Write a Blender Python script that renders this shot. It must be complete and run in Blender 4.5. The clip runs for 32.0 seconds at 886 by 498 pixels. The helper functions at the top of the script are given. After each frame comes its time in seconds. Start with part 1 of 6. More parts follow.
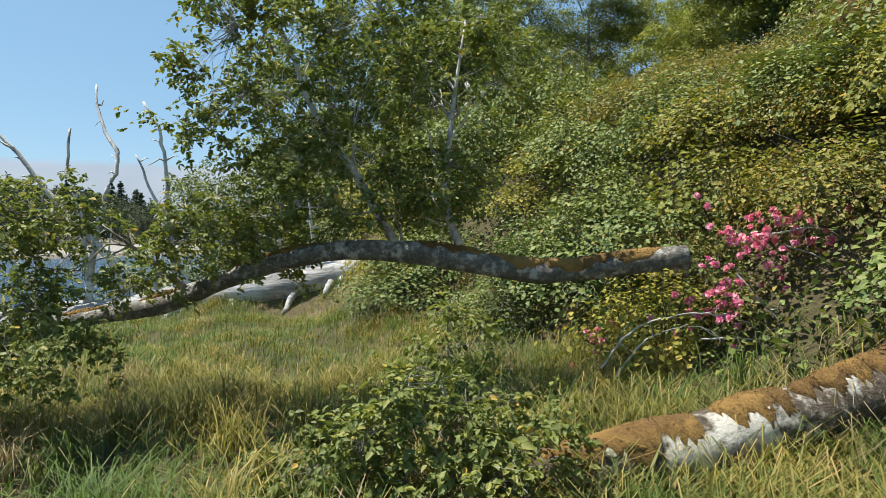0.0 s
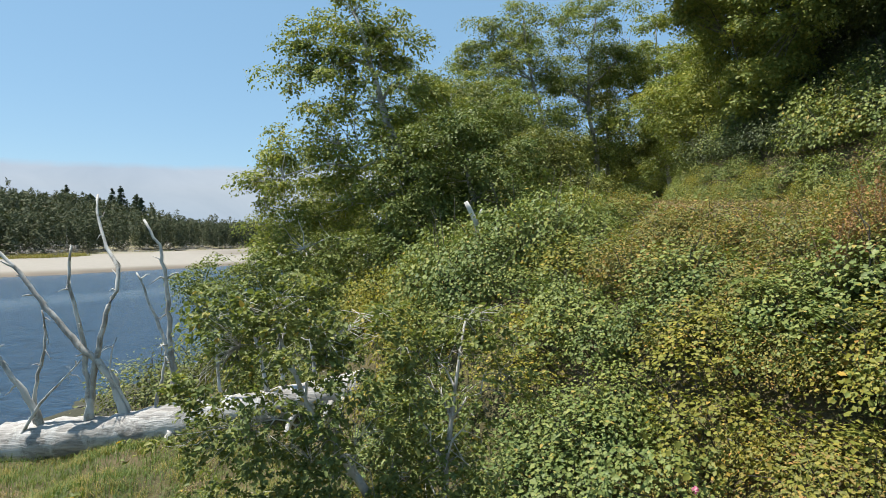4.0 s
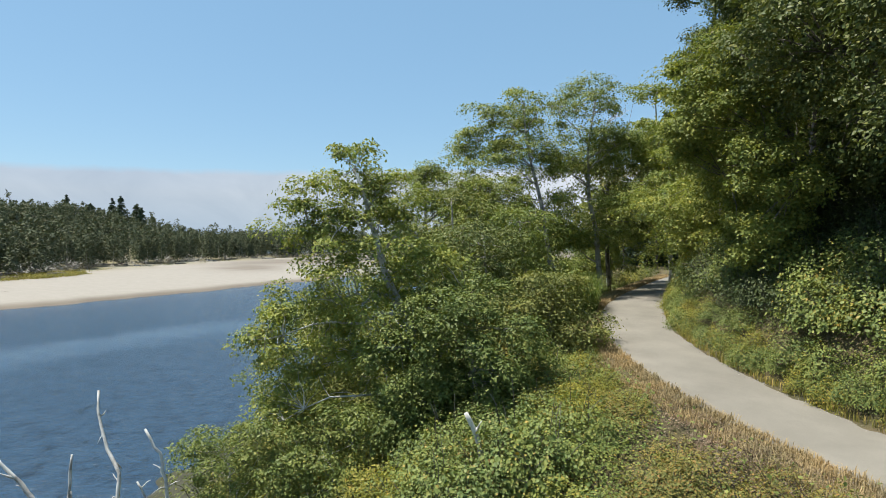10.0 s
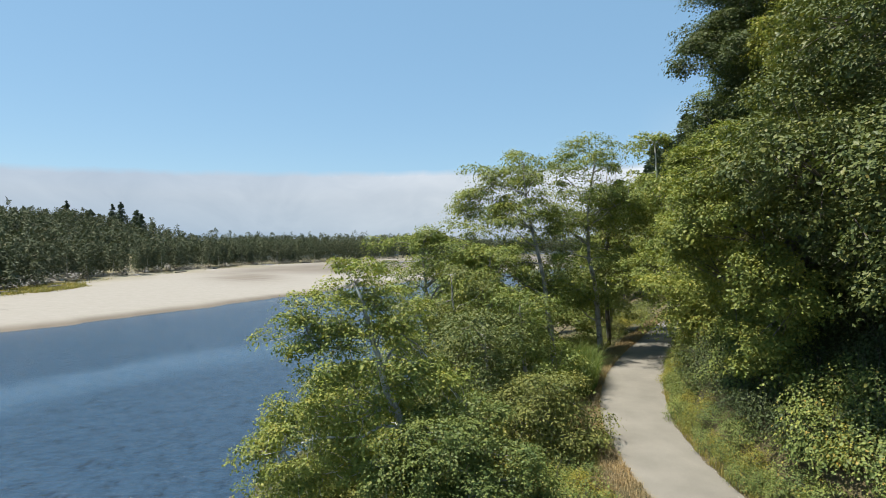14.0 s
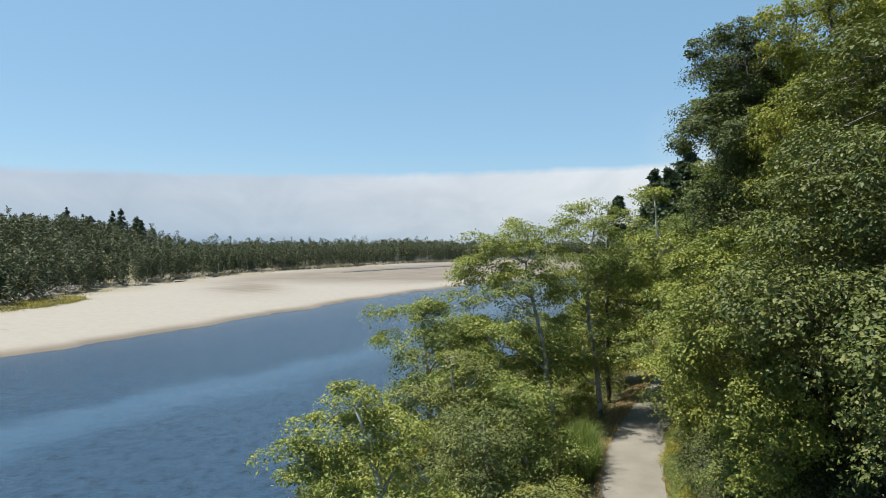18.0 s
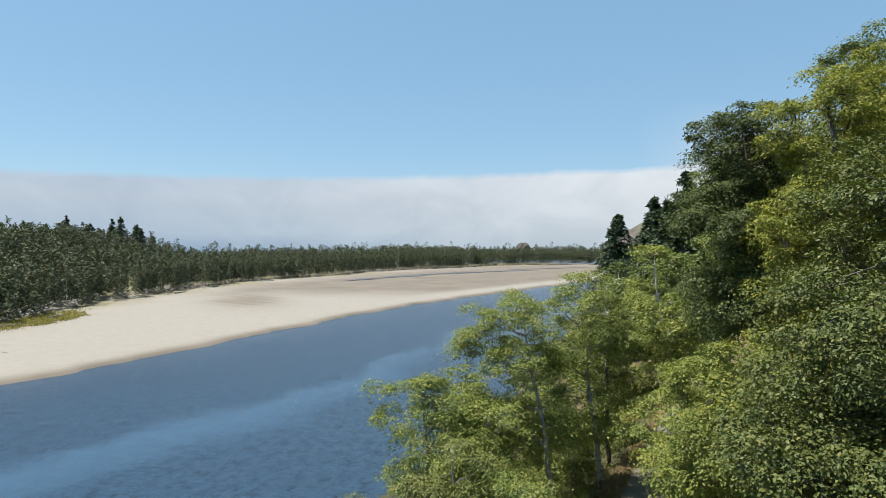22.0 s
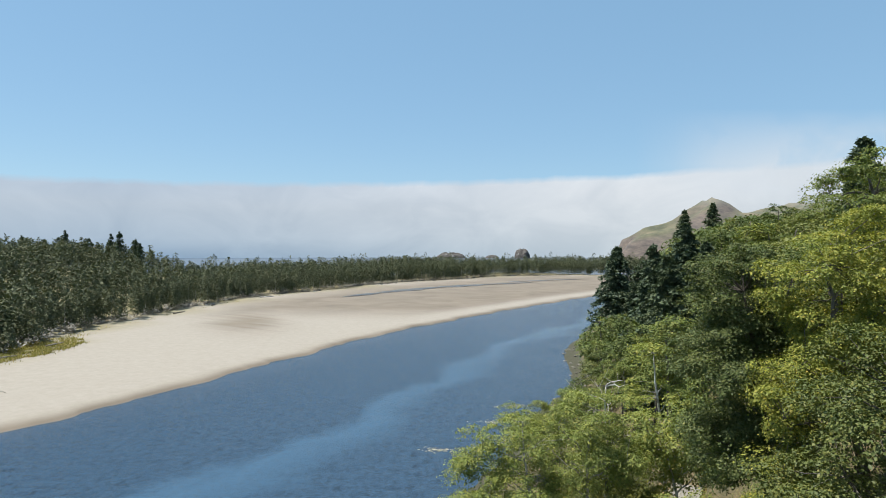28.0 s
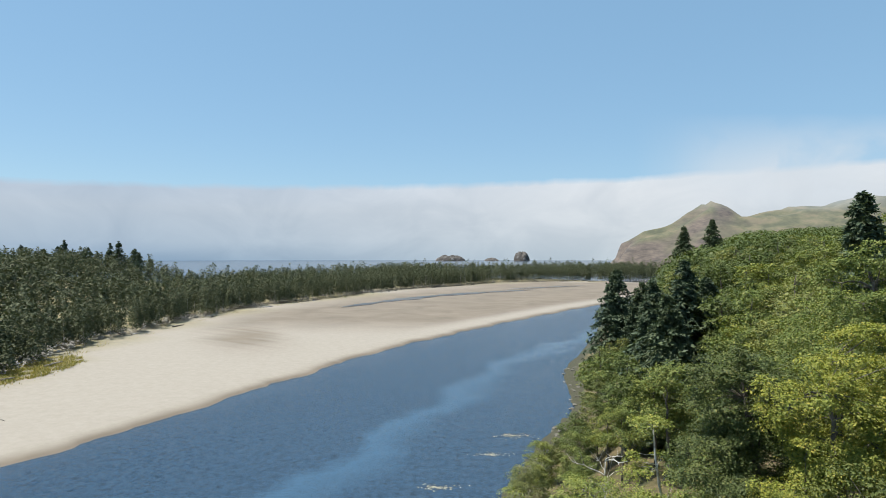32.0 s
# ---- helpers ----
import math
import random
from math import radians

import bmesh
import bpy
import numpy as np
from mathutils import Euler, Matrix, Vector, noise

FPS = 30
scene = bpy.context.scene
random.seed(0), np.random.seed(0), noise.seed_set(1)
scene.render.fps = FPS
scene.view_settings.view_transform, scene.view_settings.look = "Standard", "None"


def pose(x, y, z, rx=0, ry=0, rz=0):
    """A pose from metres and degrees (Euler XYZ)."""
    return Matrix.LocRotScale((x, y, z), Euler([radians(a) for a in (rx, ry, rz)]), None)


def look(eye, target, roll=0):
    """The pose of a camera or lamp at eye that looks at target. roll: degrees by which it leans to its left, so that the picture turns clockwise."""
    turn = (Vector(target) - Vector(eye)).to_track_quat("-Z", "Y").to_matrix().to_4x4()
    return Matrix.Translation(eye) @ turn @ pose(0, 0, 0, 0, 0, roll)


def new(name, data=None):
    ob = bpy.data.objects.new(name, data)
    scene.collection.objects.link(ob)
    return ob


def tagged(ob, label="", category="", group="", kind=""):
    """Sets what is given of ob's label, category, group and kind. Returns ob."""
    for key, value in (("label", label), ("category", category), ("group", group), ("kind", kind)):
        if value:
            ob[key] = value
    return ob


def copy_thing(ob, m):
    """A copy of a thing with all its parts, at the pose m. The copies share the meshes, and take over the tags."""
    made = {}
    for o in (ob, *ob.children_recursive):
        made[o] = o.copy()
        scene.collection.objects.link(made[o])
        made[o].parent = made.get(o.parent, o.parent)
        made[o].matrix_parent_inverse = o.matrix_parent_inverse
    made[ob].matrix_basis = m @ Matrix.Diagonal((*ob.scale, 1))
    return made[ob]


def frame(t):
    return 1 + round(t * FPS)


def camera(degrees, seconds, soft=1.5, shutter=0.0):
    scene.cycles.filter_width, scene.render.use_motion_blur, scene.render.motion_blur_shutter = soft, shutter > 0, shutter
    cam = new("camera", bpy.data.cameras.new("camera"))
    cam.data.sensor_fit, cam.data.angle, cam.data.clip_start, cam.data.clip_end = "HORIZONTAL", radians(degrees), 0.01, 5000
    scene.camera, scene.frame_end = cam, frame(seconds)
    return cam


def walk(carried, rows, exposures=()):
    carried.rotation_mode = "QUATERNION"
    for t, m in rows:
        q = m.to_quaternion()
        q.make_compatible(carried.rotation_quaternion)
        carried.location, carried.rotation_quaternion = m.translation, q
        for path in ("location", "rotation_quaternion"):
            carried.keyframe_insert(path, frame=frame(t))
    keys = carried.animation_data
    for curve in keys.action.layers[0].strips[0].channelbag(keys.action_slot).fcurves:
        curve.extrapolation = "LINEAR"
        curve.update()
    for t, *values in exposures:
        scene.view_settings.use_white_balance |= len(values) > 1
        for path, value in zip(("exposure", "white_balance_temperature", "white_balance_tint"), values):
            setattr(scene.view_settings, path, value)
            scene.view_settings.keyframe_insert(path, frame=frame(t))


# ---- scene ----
# The camera rises straight up beside a tidal river; x right, y away, z above the water.
cam = camera(72.0, 32.0, 0.8)
HEIGHTS = [(0, 3.143), (1, 3.750), (2, 4.400), (3, 5.090), (4, 5.813), (5, 6.562), (6, 7.332), (7, 8.118), (8, 8.919), (9, 9.734), (10, 10.564), (11, 11.410), (12, 12.276), (13, 13.163), (14, 14.071), (15, 15.002), (16, 15.956), (17, 16.930), (18, 17.925), (19, 18.936), (20, 19.964), (21, 21.006), (22, 22.062), (23, 23.136), (24, 24.229), (25, 25.347), (26, 26.497), (27, 27.684), (28, 28.913), (29, 30.184), (30, 31.490), (31, 32.808), (32, 34.100)]
TILTS = [(0, -0.822), (2, -0.807), (4, -0.713), (6, -0.601), (8, -0.503), (10, -0.432), (12, -0.384), (14, -0.347), (16, -0.307), (18, -0.248), (20, -0.160), (22, -0.038), (24, 0.113), (26, 0.281), (28, 0.445), (30, 0.574), (32, 0.633)]
YAWS = [(0, 0.0), (21, 0.0), (25, -0.08), (32, -0.17)]


def glide(rows, t):
    return float(np.interp(t, [r[0] for r in rows], [r[1] for r in rows]))


PATH = [(t, pose(0, 0, z, 90 + glide(TILTS, t), 0, glide(YAWS, t))) for t, z in HEIGHTS]
walk(cam, PATH, [(0, 0.80), (32, 0.70)])

# ---- light ----
SUN_EL, SUN_AZ = radians(67), radians(276)      # azimuth clockwise from +y: high on the left, over the river
world = bpy.data.worlds.new("sky")
scene.world = world
world.use_nodes = True
wn = world.node_tree.nodes
sky = wn.new("ShaderNodeTexSky")
sky.sky_type, sky.sun_disc = "NISHITA", False
sky.sun_elevation, sky.sun_rotation = SUN_EL, SUN_AZ
sky.altitude, sky.air_density, sky.dust_density, sky.ozone_density = 0, 1.0, 0.1, 0.6
wn["Background"].inputs[1].default_value = 0.092
clear = wn.new("ShaderNodeMix")
clear.data_type, clear.blend_type = "RGBA", "MULTIPLY"
clear.inputs[0].default_value, clear.inputs[7].default_value = 1.0, (0.98, 1.0, 0.97, 1)
world.node_tree.links.new(sky.outputs[0], clear.inputs[6])
haze = wn.new("ShaderNodeMix")
haze.data_type = "RGBA"
haze.inputs[0].default_value, haze.inputs[7].default_value = 0.6, (1.72, 3.3, 4.95, 1)
world.node_tree.links.new(clear.outputs[2], haze.inputs[6])
world.node_tree.links.new(haze.outputs[2], wn["Background"].inputs[0])
sun = new("sun", bpy.data.lights.new("sun", "SUN"))
sun.data.energy, sun.data.angle, sun.data.color = 5.0, radians(0.53), (1.0, 0.95, 0.86)
SUNWAY = Vector((math.sin(SUN_AZ) * math.cos(SUN_EL), math.cos(SUN_AZ) * math.cos(SUN_EL), math.sin(SUN_EL)))
sun.matrix_world = look(SUNWAY * 100, (0, 0, 0))


# ---- materials ----
def mat(name):
    m = bpy.data.materials.new(name)
    m.use_nodes = True
    return m, m.node_tree.nodes, m.node_tree.links, m.node_tree.nodes["Principled BSDF"]


def noise_at(n, l, scale, detail=4, rough=0.6, stretch=(1, 1, 1), source="Object", distortion=0.0):
    tc = n.new("ShaderNodeTexCoord")
    mp = n.new("ShaderNodeMapping")
    mp.inputs["Scale"].default_value = stretch
    l.new(tc.outputs[source], mp.inputs[0])
    t = n.new("ShaderNodeTexNoise")
    t.inputs["Scale"].default_value, t.inputs["Detail"].default_value, t.inputs["Roughness"].default_value = scale, detail, rough
    t.inputs["Distortion"].default_value = distortion
    l.new(mp.outputs[0], t.inputs["Vector"])
    return t.outputs["Fac"]


def ramp(n, l, fac, stops):
    r = n.new("ShaderNodeValToRGB")
    e = r.color_ramp.elements
    while len(e) < len(stops):
        e.new(0.5)
    for k, (p, c) in zip(e, stops):
        k.position, k.color = p, (*c, 1)
    l.new(fac, r.inputs[0])
    return r.outputs[0]


def mixed(n, l, fac, a, b, kind="MIX"):
    m = n.new("ShaderNodeMix")
    m.data_type, m.blend_type = "RGBA", kind
    if isinstance(fac, float):
        m.inputs[0].default_value = fac
    else:
        l.new(fac, m.inputs[0])
    for k, v in ((6, a), (7, b)):
        if isinstance(v, tuple):
            m.inputs[k].default_value = (*v, 1)
        else:
            l.new(v, m.inputs[k])
    return m.outputs[2]


def bumped(n, l, bsdf, fac, strength, distance):
    b = n.new("ShaderNodeBump")
    b.inputs["Strength"].default_value, b.inputs["Distance"].default_value = strength, distance
    l.new(fac, b.inputs["Height"])
    l.new(b.outputs[0], bsdf.inputs["Normal"])


def math_node(n, l, op, a, b):
    m = n.new("ShaderNodeMath")
    m.operation = op
    for k, v in ((0, a), (1, b)):
        if isinstance(v, (int, float)):
            m.inputs[k].default_value = v
        else:
            l.new(v, m.inputs[k])
    return m.outputs[0]


def leaf_material(name, stops, rough=0.5, through_light=0.2, spec=0.18, glow=(1.25, 1.3, 0.6), even=0.6):
    """Leaves: each island its own green, whole plants a little warmer or cooler, some light passing through."""
    m, n, l, b = mat(name)
    geo, info = n.new("ShaderNodeNewGeometry"), n.new("ShaderNodeObjectInfo")
    mid = stops[len(stops) // 2][1] if len(stops) == 3 else stops[1][1]
    stops = [(p, tuple(even * a + (1 - even) * b for a, b in zip(c, mid))) for p, c in stops]
    c = ramp(n, l, geo.outputs["Random Per Island"], stops)
    tint = ramp(n, l, info.outputs["Random"], [(0, (0.97, 0.91, 1.18)), (0.5, (1.11, 1.0, 1.22)), (1, (1.25, 1.07, 1.14))])
    big = ramp(n, l, noise_at(n, l, 0.9, 2), [(0.3, (0.82, 0.88, 0.9)), (0.7, (1.15, 1.08, 0.95))])
    c = mixed(n, l, 1.0, mixed(n, l, 1.0, c, tint, "MULTIPLY"), big, "MULTIPLY")
    l.new(c, b.inputs["Base Color"])
    b.inputs["Roughness"].default_value = rough
    b.inputs["Specular IOR Level"].default_value = spec
    tr = n.new("ShaderNodeBsdfTranslucent")
    l.new(mixed(n, l, 1.0, c, glow, "MULTIPLY"), tr.inputs[0])
    mx = n.new("ShaderNodeMixShader")
    mx.inputs[0].default_value = through_light
    l.new(b.outputs[0], mx.inputs[1])
    l.new(tr.outputs[0], mx.inputs[2])
    l.new(mx.outputs[0], n["Material Output"].inputs[0])
    return m


def bark_material(name, dark, mid, light, scale=6, stretch=(1, 1, 0.2), rough=0.9, bump=0.6, dist=0.02, blotch=2.2, edge=0.45):
    m, n, l, b = mat(name)
    grain = noise_at(n, l, scale, 6, 0.7, stretch)
    patch = noise_at(n, l, blotch, 5, 0.68)
    c = ramp(n, l, grain, [(0.3, dark), (0.55, mid), (0.75, light)])
    c = mixed(n, l, ramp(n, l, patch, [(edge, (0, 0, 0)), (edge + 0.09, (1, 1, 1))]), c, light)
    l.new(c, b.inputs["Base Color"])
    b.inputs["Roughness"].default_value = rough
    bumped(n, l, b, grain, bump, dist)
    return m


ALDER = leaf_material("alder_leaf", [(0, (0.066, 0.100, 0.020)), (0.45, (0.165, 0.218, 0.042)), (0.88, (0.265, 0.286, 0.052)), (1, (0.375, 0.330, 0.066))], 0.5, 0.24)
HILL_LEAF = leaf_material("hill_alder_leaf", [(0, (0.050, 0.082, 0.019)), (0.5, (0.130, 0.182, 0.041)), (0.92, (0.210, 0.244, 0.052)), (1, (0.305, 0.290, 0.068))], 0.5, 0.2)
BANK_LEAF = leaf_material("bank_alder_leaf", [(0, (0.070, 0.108, 0.025)), (0.45, (0.176, 0.238, 0.054)), (0.88, (0.290, 0.320, 0.070)), (1, (0.400, 0.350, 0.08))], 0.5, 0.26)
# Dark green leaf; the maple crown's shade is also put into this colour
HILL_DARK = leaf_material("hill_dark_leaf", [(0, (0.031, 0.053, 0.015)), (0.5, (0.078, 0.112, 0.031)), (0.92, (0.130, 0.156, 0.040)), (1, (0.199, 0.193, 0.051))], 0.5, 0.16)
WOODS_LEAF = leaf_material("woodland_leaf", [(0, (0.040, 0.060, 0.016)), (0.5, (0.082, 0.122, 0.032)), (1, (0.125, 0.162, 0.040))], 0.5, 0.2)
# Leaf green darkened so that its colour stands in for shade
SHADE_LEAF = leaf_material("shade_toned_leaf", [(0, (0.022, 0.036, 0.012)), (0.5, (0.05, 0.078, 0.024)), (1, (0.10, 0.128, 0.034))], 0.5, 0.1)
ALDER_DARK = leaf_material("willow_leaf", [(0, (0.052, 0.079, 0.022)), (0.5, (0.131, 0.172, 0.048)), (1, (0.238, 0.247, 0.065))])
SAPLING = leaf_material("sapling_leaf", [(0, (0.058, 0.093, 0.029)), (0.6, (0.158, 0.210, 0.058)), (0.97, (0.261, 0.270, 0.065)), (1, (0.596, 0.376, 0.065))], 0.5, 0.3, 0.2)
BRAMBLE = leaf_material("bramble_leaf", [(0, (0.054, 0.086, 0.021)), (0.55, (0.145, 0.207, 0.053)), (0.95, (0.251, 0.277, 0.065)), (1, (0.424, 0.277, 0.065))], 0.5, 0.18)
BRAMBLE_DRY = leaf_material("autumn_bramble_leaf", [(0, (0.072, 0.101, 0.027)), (0.5, (0.180, 0.198, 0.051)), (0.8, (0.285, 0.224, 0.051)), (1, (0.390, 0.172, 0.064))], 0.55, 0.25)
THIMBLE = leaf_material("salmonberry_leaf", [(0, (0.083, 0.111, 0.018)), (0.55, (0.221, 0.241, 0.041)), (0.95, (0.339, 0.293, 0.054)), (1, (0.578, 0.346, 0.068))], 0.5, 0.3)
SPRUCE = leaf_material("spruce_needles", [(0, (0.036, 0.062, 0.032)), (0.6, (0.060, 0.095, 0.048)), (1, (0.104, 0.138, 0.059))], 0.6, 0.1)
PINE = leaf_material("pine_needles", [(0, (0.033, 0.049, 0.027)), (0.5, (0.063, 0.087, 0.041)), (0.9, (0.094, 0.113, 0.049)), (1, (0.142, 0.129, 0.073))], 0.65, 0.08)
GRASS = leaf_material("grass_blade", [(0, (0.088, 0.108, 0.024)), (0.5, (0.207, 0.213, 0.052)), (0.8, (0.326, 0.281, 0.086)), (1, (0.489, 0.358, 0.147))], 0.5, 0.3)
GRASS_GREEN = leaf_material("green_grass_blade", [(0, (0.043, 0.086, 0.017)), (0.6, (0.108, 0.173, 0.038)), (1, (0.216, 0.238, 0.076))], 0.5, 0.3)
STRAW = leaf_material("straw", [(0, (0.186, 0.158, 0.072)), (0.6, (0.284, 0.248, 0.120)), (1, (0.353, 0.315, 0.160))], 0.7, 0.2, 0.14, (1.1, 1.0, 0.8))
LITTER = leaf_material("dead_leaf", [(0, (0.098, 0.070, 0.040)), (0.5, (0.235, 0.185, 0.108)), (0.85, (0.372, 0.310, 0.192)), (1, (0.216, 0.200, 0.072))], 0.8, 0.1, 0.1, (1, 1, 0.8), 0.9)
PETAL = leaf_material("rose_petal", [(0, (0.647, 0.120, 0.232)), (0.5, (0.745, 0.270, 0.344)), (1, (0.764, 0.550, 0.496))], 0.5, 0.3, 0.3, (1.0, 0.95, 1.15), 1.0)
BARK = bark_material("alder_bark", (0.082, 0.074, 0.061), (0.197, 0.180, 0.156), (0.344, 0.328, 0.295), 5, (1, 1, 0.35))
BARK_DARK = bark_material("dark_bark", (0.029, 0.025, 0.021), (0.074, 0.061, 0.049), (0.139, 0.123, 0.107), 6, (1, 1, 0.25))
DRIFT = bark_material("bleached_wood", (0.115, 0.102, 0.090), (0.344, 0.328, 0.307), (0.476, 0.463, 0.443), 9, (0.12, 1, 1), 0.85, 1.0, 0.05, 1.6, 0.5)
DEADWOOD = bark_material("grey_dead_wood", (0.131, 0.115, 0.098), (0.344, 0.328, 0.303), (0.525, 0.508, 0.476), 9, (1, 1, 0.15), 0.85, 0.5, 0.01)
FLAKED = bark_material("flaking_white_bark", (0.045, 0.03, 0.018), (0.10, 0.075, 0.05), (0.50, 0.47, 0.40), 18, (1, 1, 1), 0.95, 1.0, 0.03, 2.6, 0.5)
LICHEN = bark_material("lichen_bark", (0.05, 0.043, 0.032), (0.15, 0.135, 0.11), (0.40, 0.375, 0.33), 16, (1, 1, 1), 0.95, 1.0, 0.03, 7.0, 0.52)
MOSS = bark_material("orange_moss", (0.075, 0.042, 0.012), (0.16, 0.088, 0.022), (0.25, 0.145, 0.038), 55, (1, 1, 1), 1.0, 1.0, 0.02)
ROCK = bark_material("shore_rock", (0.041, 0.037, 0.029), (0.090, 0.082, 0.066), (0.164, 0.156, 0.131), 3, (1, 1, 1), 0.8, 0.8, 0.1)


def soil_material():
    m, n, l, b = mat("bank_soil")
    big, fine = noise_at(n, l, 0.5, 5), noise_at(n, l, 14, 6, 0.7)
    c = ramp(n, l, big, [(0.3, (0.038, 0.042, 0.015)), (0.5, (0.091, 0.076, 0.034)), (0.7, (0.160, 0.118, 0.068))])
    c = mixed(n, l, 0.6, c, ramp(n, l, fine, [(0.25, (0.35, 0.35, 0.35)), (0.75, (1.5, 1.45, 1.35))]), "MULTIPLY")
    pos, sep = n.new("ShaderNodeNewGeometry"), n.new("ShaderNodeSeparateXYZ")
    l.new(pos.outputs["Position"], sep.inputs[0])
    tide = math_node(n, l, "ADD", sep.outputs[2], math_node(n, l, "MULTIPLY", big, -0.9))
    mud = ramp(n, l, fine, [(0.3, (0.023, 0.026, 0.014)), (0.7, (0.065, 0.061, 0.034))])
    c = mixed(n, l, ramp(n, l, tide, [(0.12, (1, 1, 1)), (0.3, (0, 0, 0))]), c, mud)
    l.new(c, b.inputs["Base Color"])
    b.inputs["Roughness"].default_value = 1.0
    bumped(n, l, b, fine, 0.9, 0.06)
    return m


def road_material():
    m, n, l, b = mat("worn_asphalt")
    big, fine = noise_at(n, l, 0.7, 5, 0.6, (1, 1, 1)), noise_at(n, l, 60, 5, 0.75)
    c = ramp(n, l, big, [(0.3, (0.156, 0.144, 0.120)), (0.7, (0.209, 0.194, 0.163))])
    c = mixed(n, l, 0.5, c, ramp(n, l, fine, [(0.3, (0.6, 0.6, 0.6)), (0.7, (1.3, 1.3, 1.28))]), "MULTIPLY")
    l.new(c, b.inputs["Base Color"])
    b.inputs["Roughness"].default_value = 0.9
    bumped(n, l, b, fine, 0.4, 0.01)
    return m


def sand_material():
    """Dry sand; the wet attribute, 0 to 1, marks where the tide keeps it damp."""
    m, n, l, b = mat("sand")
    at = n.new("ShaderNodeAttribute")
    at.attribute_name = "wet"
    veg = n.new("ShaderNodeAttribute")
    veg.attribute_name = "turf"
    fine, big = noise_at(n, l, 0.6, 6, 0.7), noise_at(n, l, 0.045, 5, 0.6, (1, 1, 1), "Object", 0.6)
    dry = ramp(n, l, fine, [(0.3, (0.222, 0.200, 0.167)), (0.7, (0.266, 0.242, 0.206))])
    damp = ramp(n, l, big, [(0.3, (0.105, 0.085, 0.063)), (0.5, (0.140, 0.115, 0.086)), (0.72, (0.175, 0.145, 0.110))])
    wet = math_node(n, l, "MULTIPLY", at.outputs["Fac"], 1.0)
    c = mixed(n, l, wet, dry, damp)
    grassy = math_node(n, l, "MULTIPLY", veg.outputs["Fac"], 1.0)
    c = mixed(n, l, grassy, c, ramp(n, l, noise_at(n, l, 0.35, 6, 0.75), [(0.35, (0.11, 0.105, 0.05)), (0.55, (0.19, 0.165, 0.085)), (0.7, (0.27, 0.235, 0.145))]))
    l.new(c, b.inputs["Base Color"])
    b.inputs["Roughness"].default_value = 0.95
    bumped(n, l, b, fine, 0.15, 0.1)
    return m


def water_material():
    """River water: weed beds below, ripples above, and smoother streaks with painted sheen that follow the channel
    (attribute off: metres from the sand).
    """
    m, n, l, b = mat("river_water")
    ripples = noise_at(n, l, 2.1, 5, 0.65, (0.7, 1.3, 1), "Object", 0.5)
    bed = noise_at(n, l, 0.9, 9, 0.78, (1.0, 0.7, 1), "Object", 0.4)
    at = n.new("ShaderNodeAttribute")
    at.attribute_name = "off"
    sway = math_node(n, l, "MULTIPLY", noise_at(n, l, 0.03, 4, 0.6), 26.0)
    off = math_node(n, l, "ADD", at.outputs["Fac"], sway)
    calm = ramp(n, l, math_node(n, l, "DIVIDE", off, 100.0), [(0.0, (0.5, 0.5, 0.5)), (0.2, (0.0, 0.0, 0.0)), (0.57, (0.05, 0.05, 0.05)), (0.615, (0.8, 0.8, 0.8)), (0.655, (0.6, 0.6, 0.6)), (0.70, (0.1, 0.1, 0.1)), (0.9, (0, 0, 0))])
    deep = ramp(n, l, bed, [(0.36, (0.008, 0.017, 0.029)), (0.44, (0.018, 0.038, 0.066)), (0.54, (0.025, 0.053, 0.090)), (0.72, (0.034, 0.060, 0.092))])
    # Streaks get a paler blue base colour in place of reflected sky
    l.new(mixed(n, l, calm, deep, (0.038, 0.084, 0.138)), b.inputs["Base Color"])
    b.inputs["IOR"].default_value = 1.33
    l.new(ramp(n, l, calm, [(0, (0.16, 0.16, 0.16)), (1, (0.05, 0.05, 0.05))]), b.inputs["Roughness"])
    bp = n.new("ShaderNodeBump")
    bp.inputs["Distance"].default_value = 0.3
    l.new(ramp(n, l, calm, [(0, (0.5, 0.5, 0.5)), (1, (0.22, 0.22, 0.22))]), bp.inputs["Strength"])
    l.new(ripples, bp.inputs["Height"])
    l.new(bp.outputs[0], b.inputs["Normal"])
    return m


SOIL, ASPHALT, SAND, WATER = soil_material(), road_material(), sand_material(), water_material()


# ---- mesh helpers ----
def mesh_from(name, verts, faces, material, smooth=False):
    """A mesh from an array of places and an array of faces, all with the same number of corners."""
    verts, faces = np.asarray(verts, dtype=np.float32), np.asarray(faces, dtype=np.int32)
    me = bpy.data.meshes.new(name)
    k = faces.shape[1]
    me.vertices.add(len(verts))
    me.vertices.foreach_set("co", verts.ravel())
    me.loops.add(faces.size)
    me.loops.foreach_set("vertex_index", faces.ravel())
    me.polygons.add(len(faces))
    me.polygons.foreach_set("loop_start", np.arange(0, faces.size, k, dtype=np.int32))
    if smooth:
        me.polygons.foreach_set("use_smooth", np.ones(len(faces), dtype=bool))
    me.materials.append(material)
    me.update(calc_edges=True)
    return me


def part(name, data, parent, label=""):
    """Links a mesh as one object under a thing or a part."""
    ob = new(name, data)
    ob.parent = parent
    return tagged(ob, label)


def merged(pieces):
    """Joins (verts, faces) pairs into one pair."""
    vs, fs, k = [], [], 0
    for v, f in pieces:
        vs.append(v)
        fs.append(np.asarray(f) + k)
        k += len(v)
    return np.concatenate(vs), np.concatenate(fs)


def unit(a):
    return a / np.maximum(np.linalg.norm(a, axis=-1, keepdims=True), 1e-9)


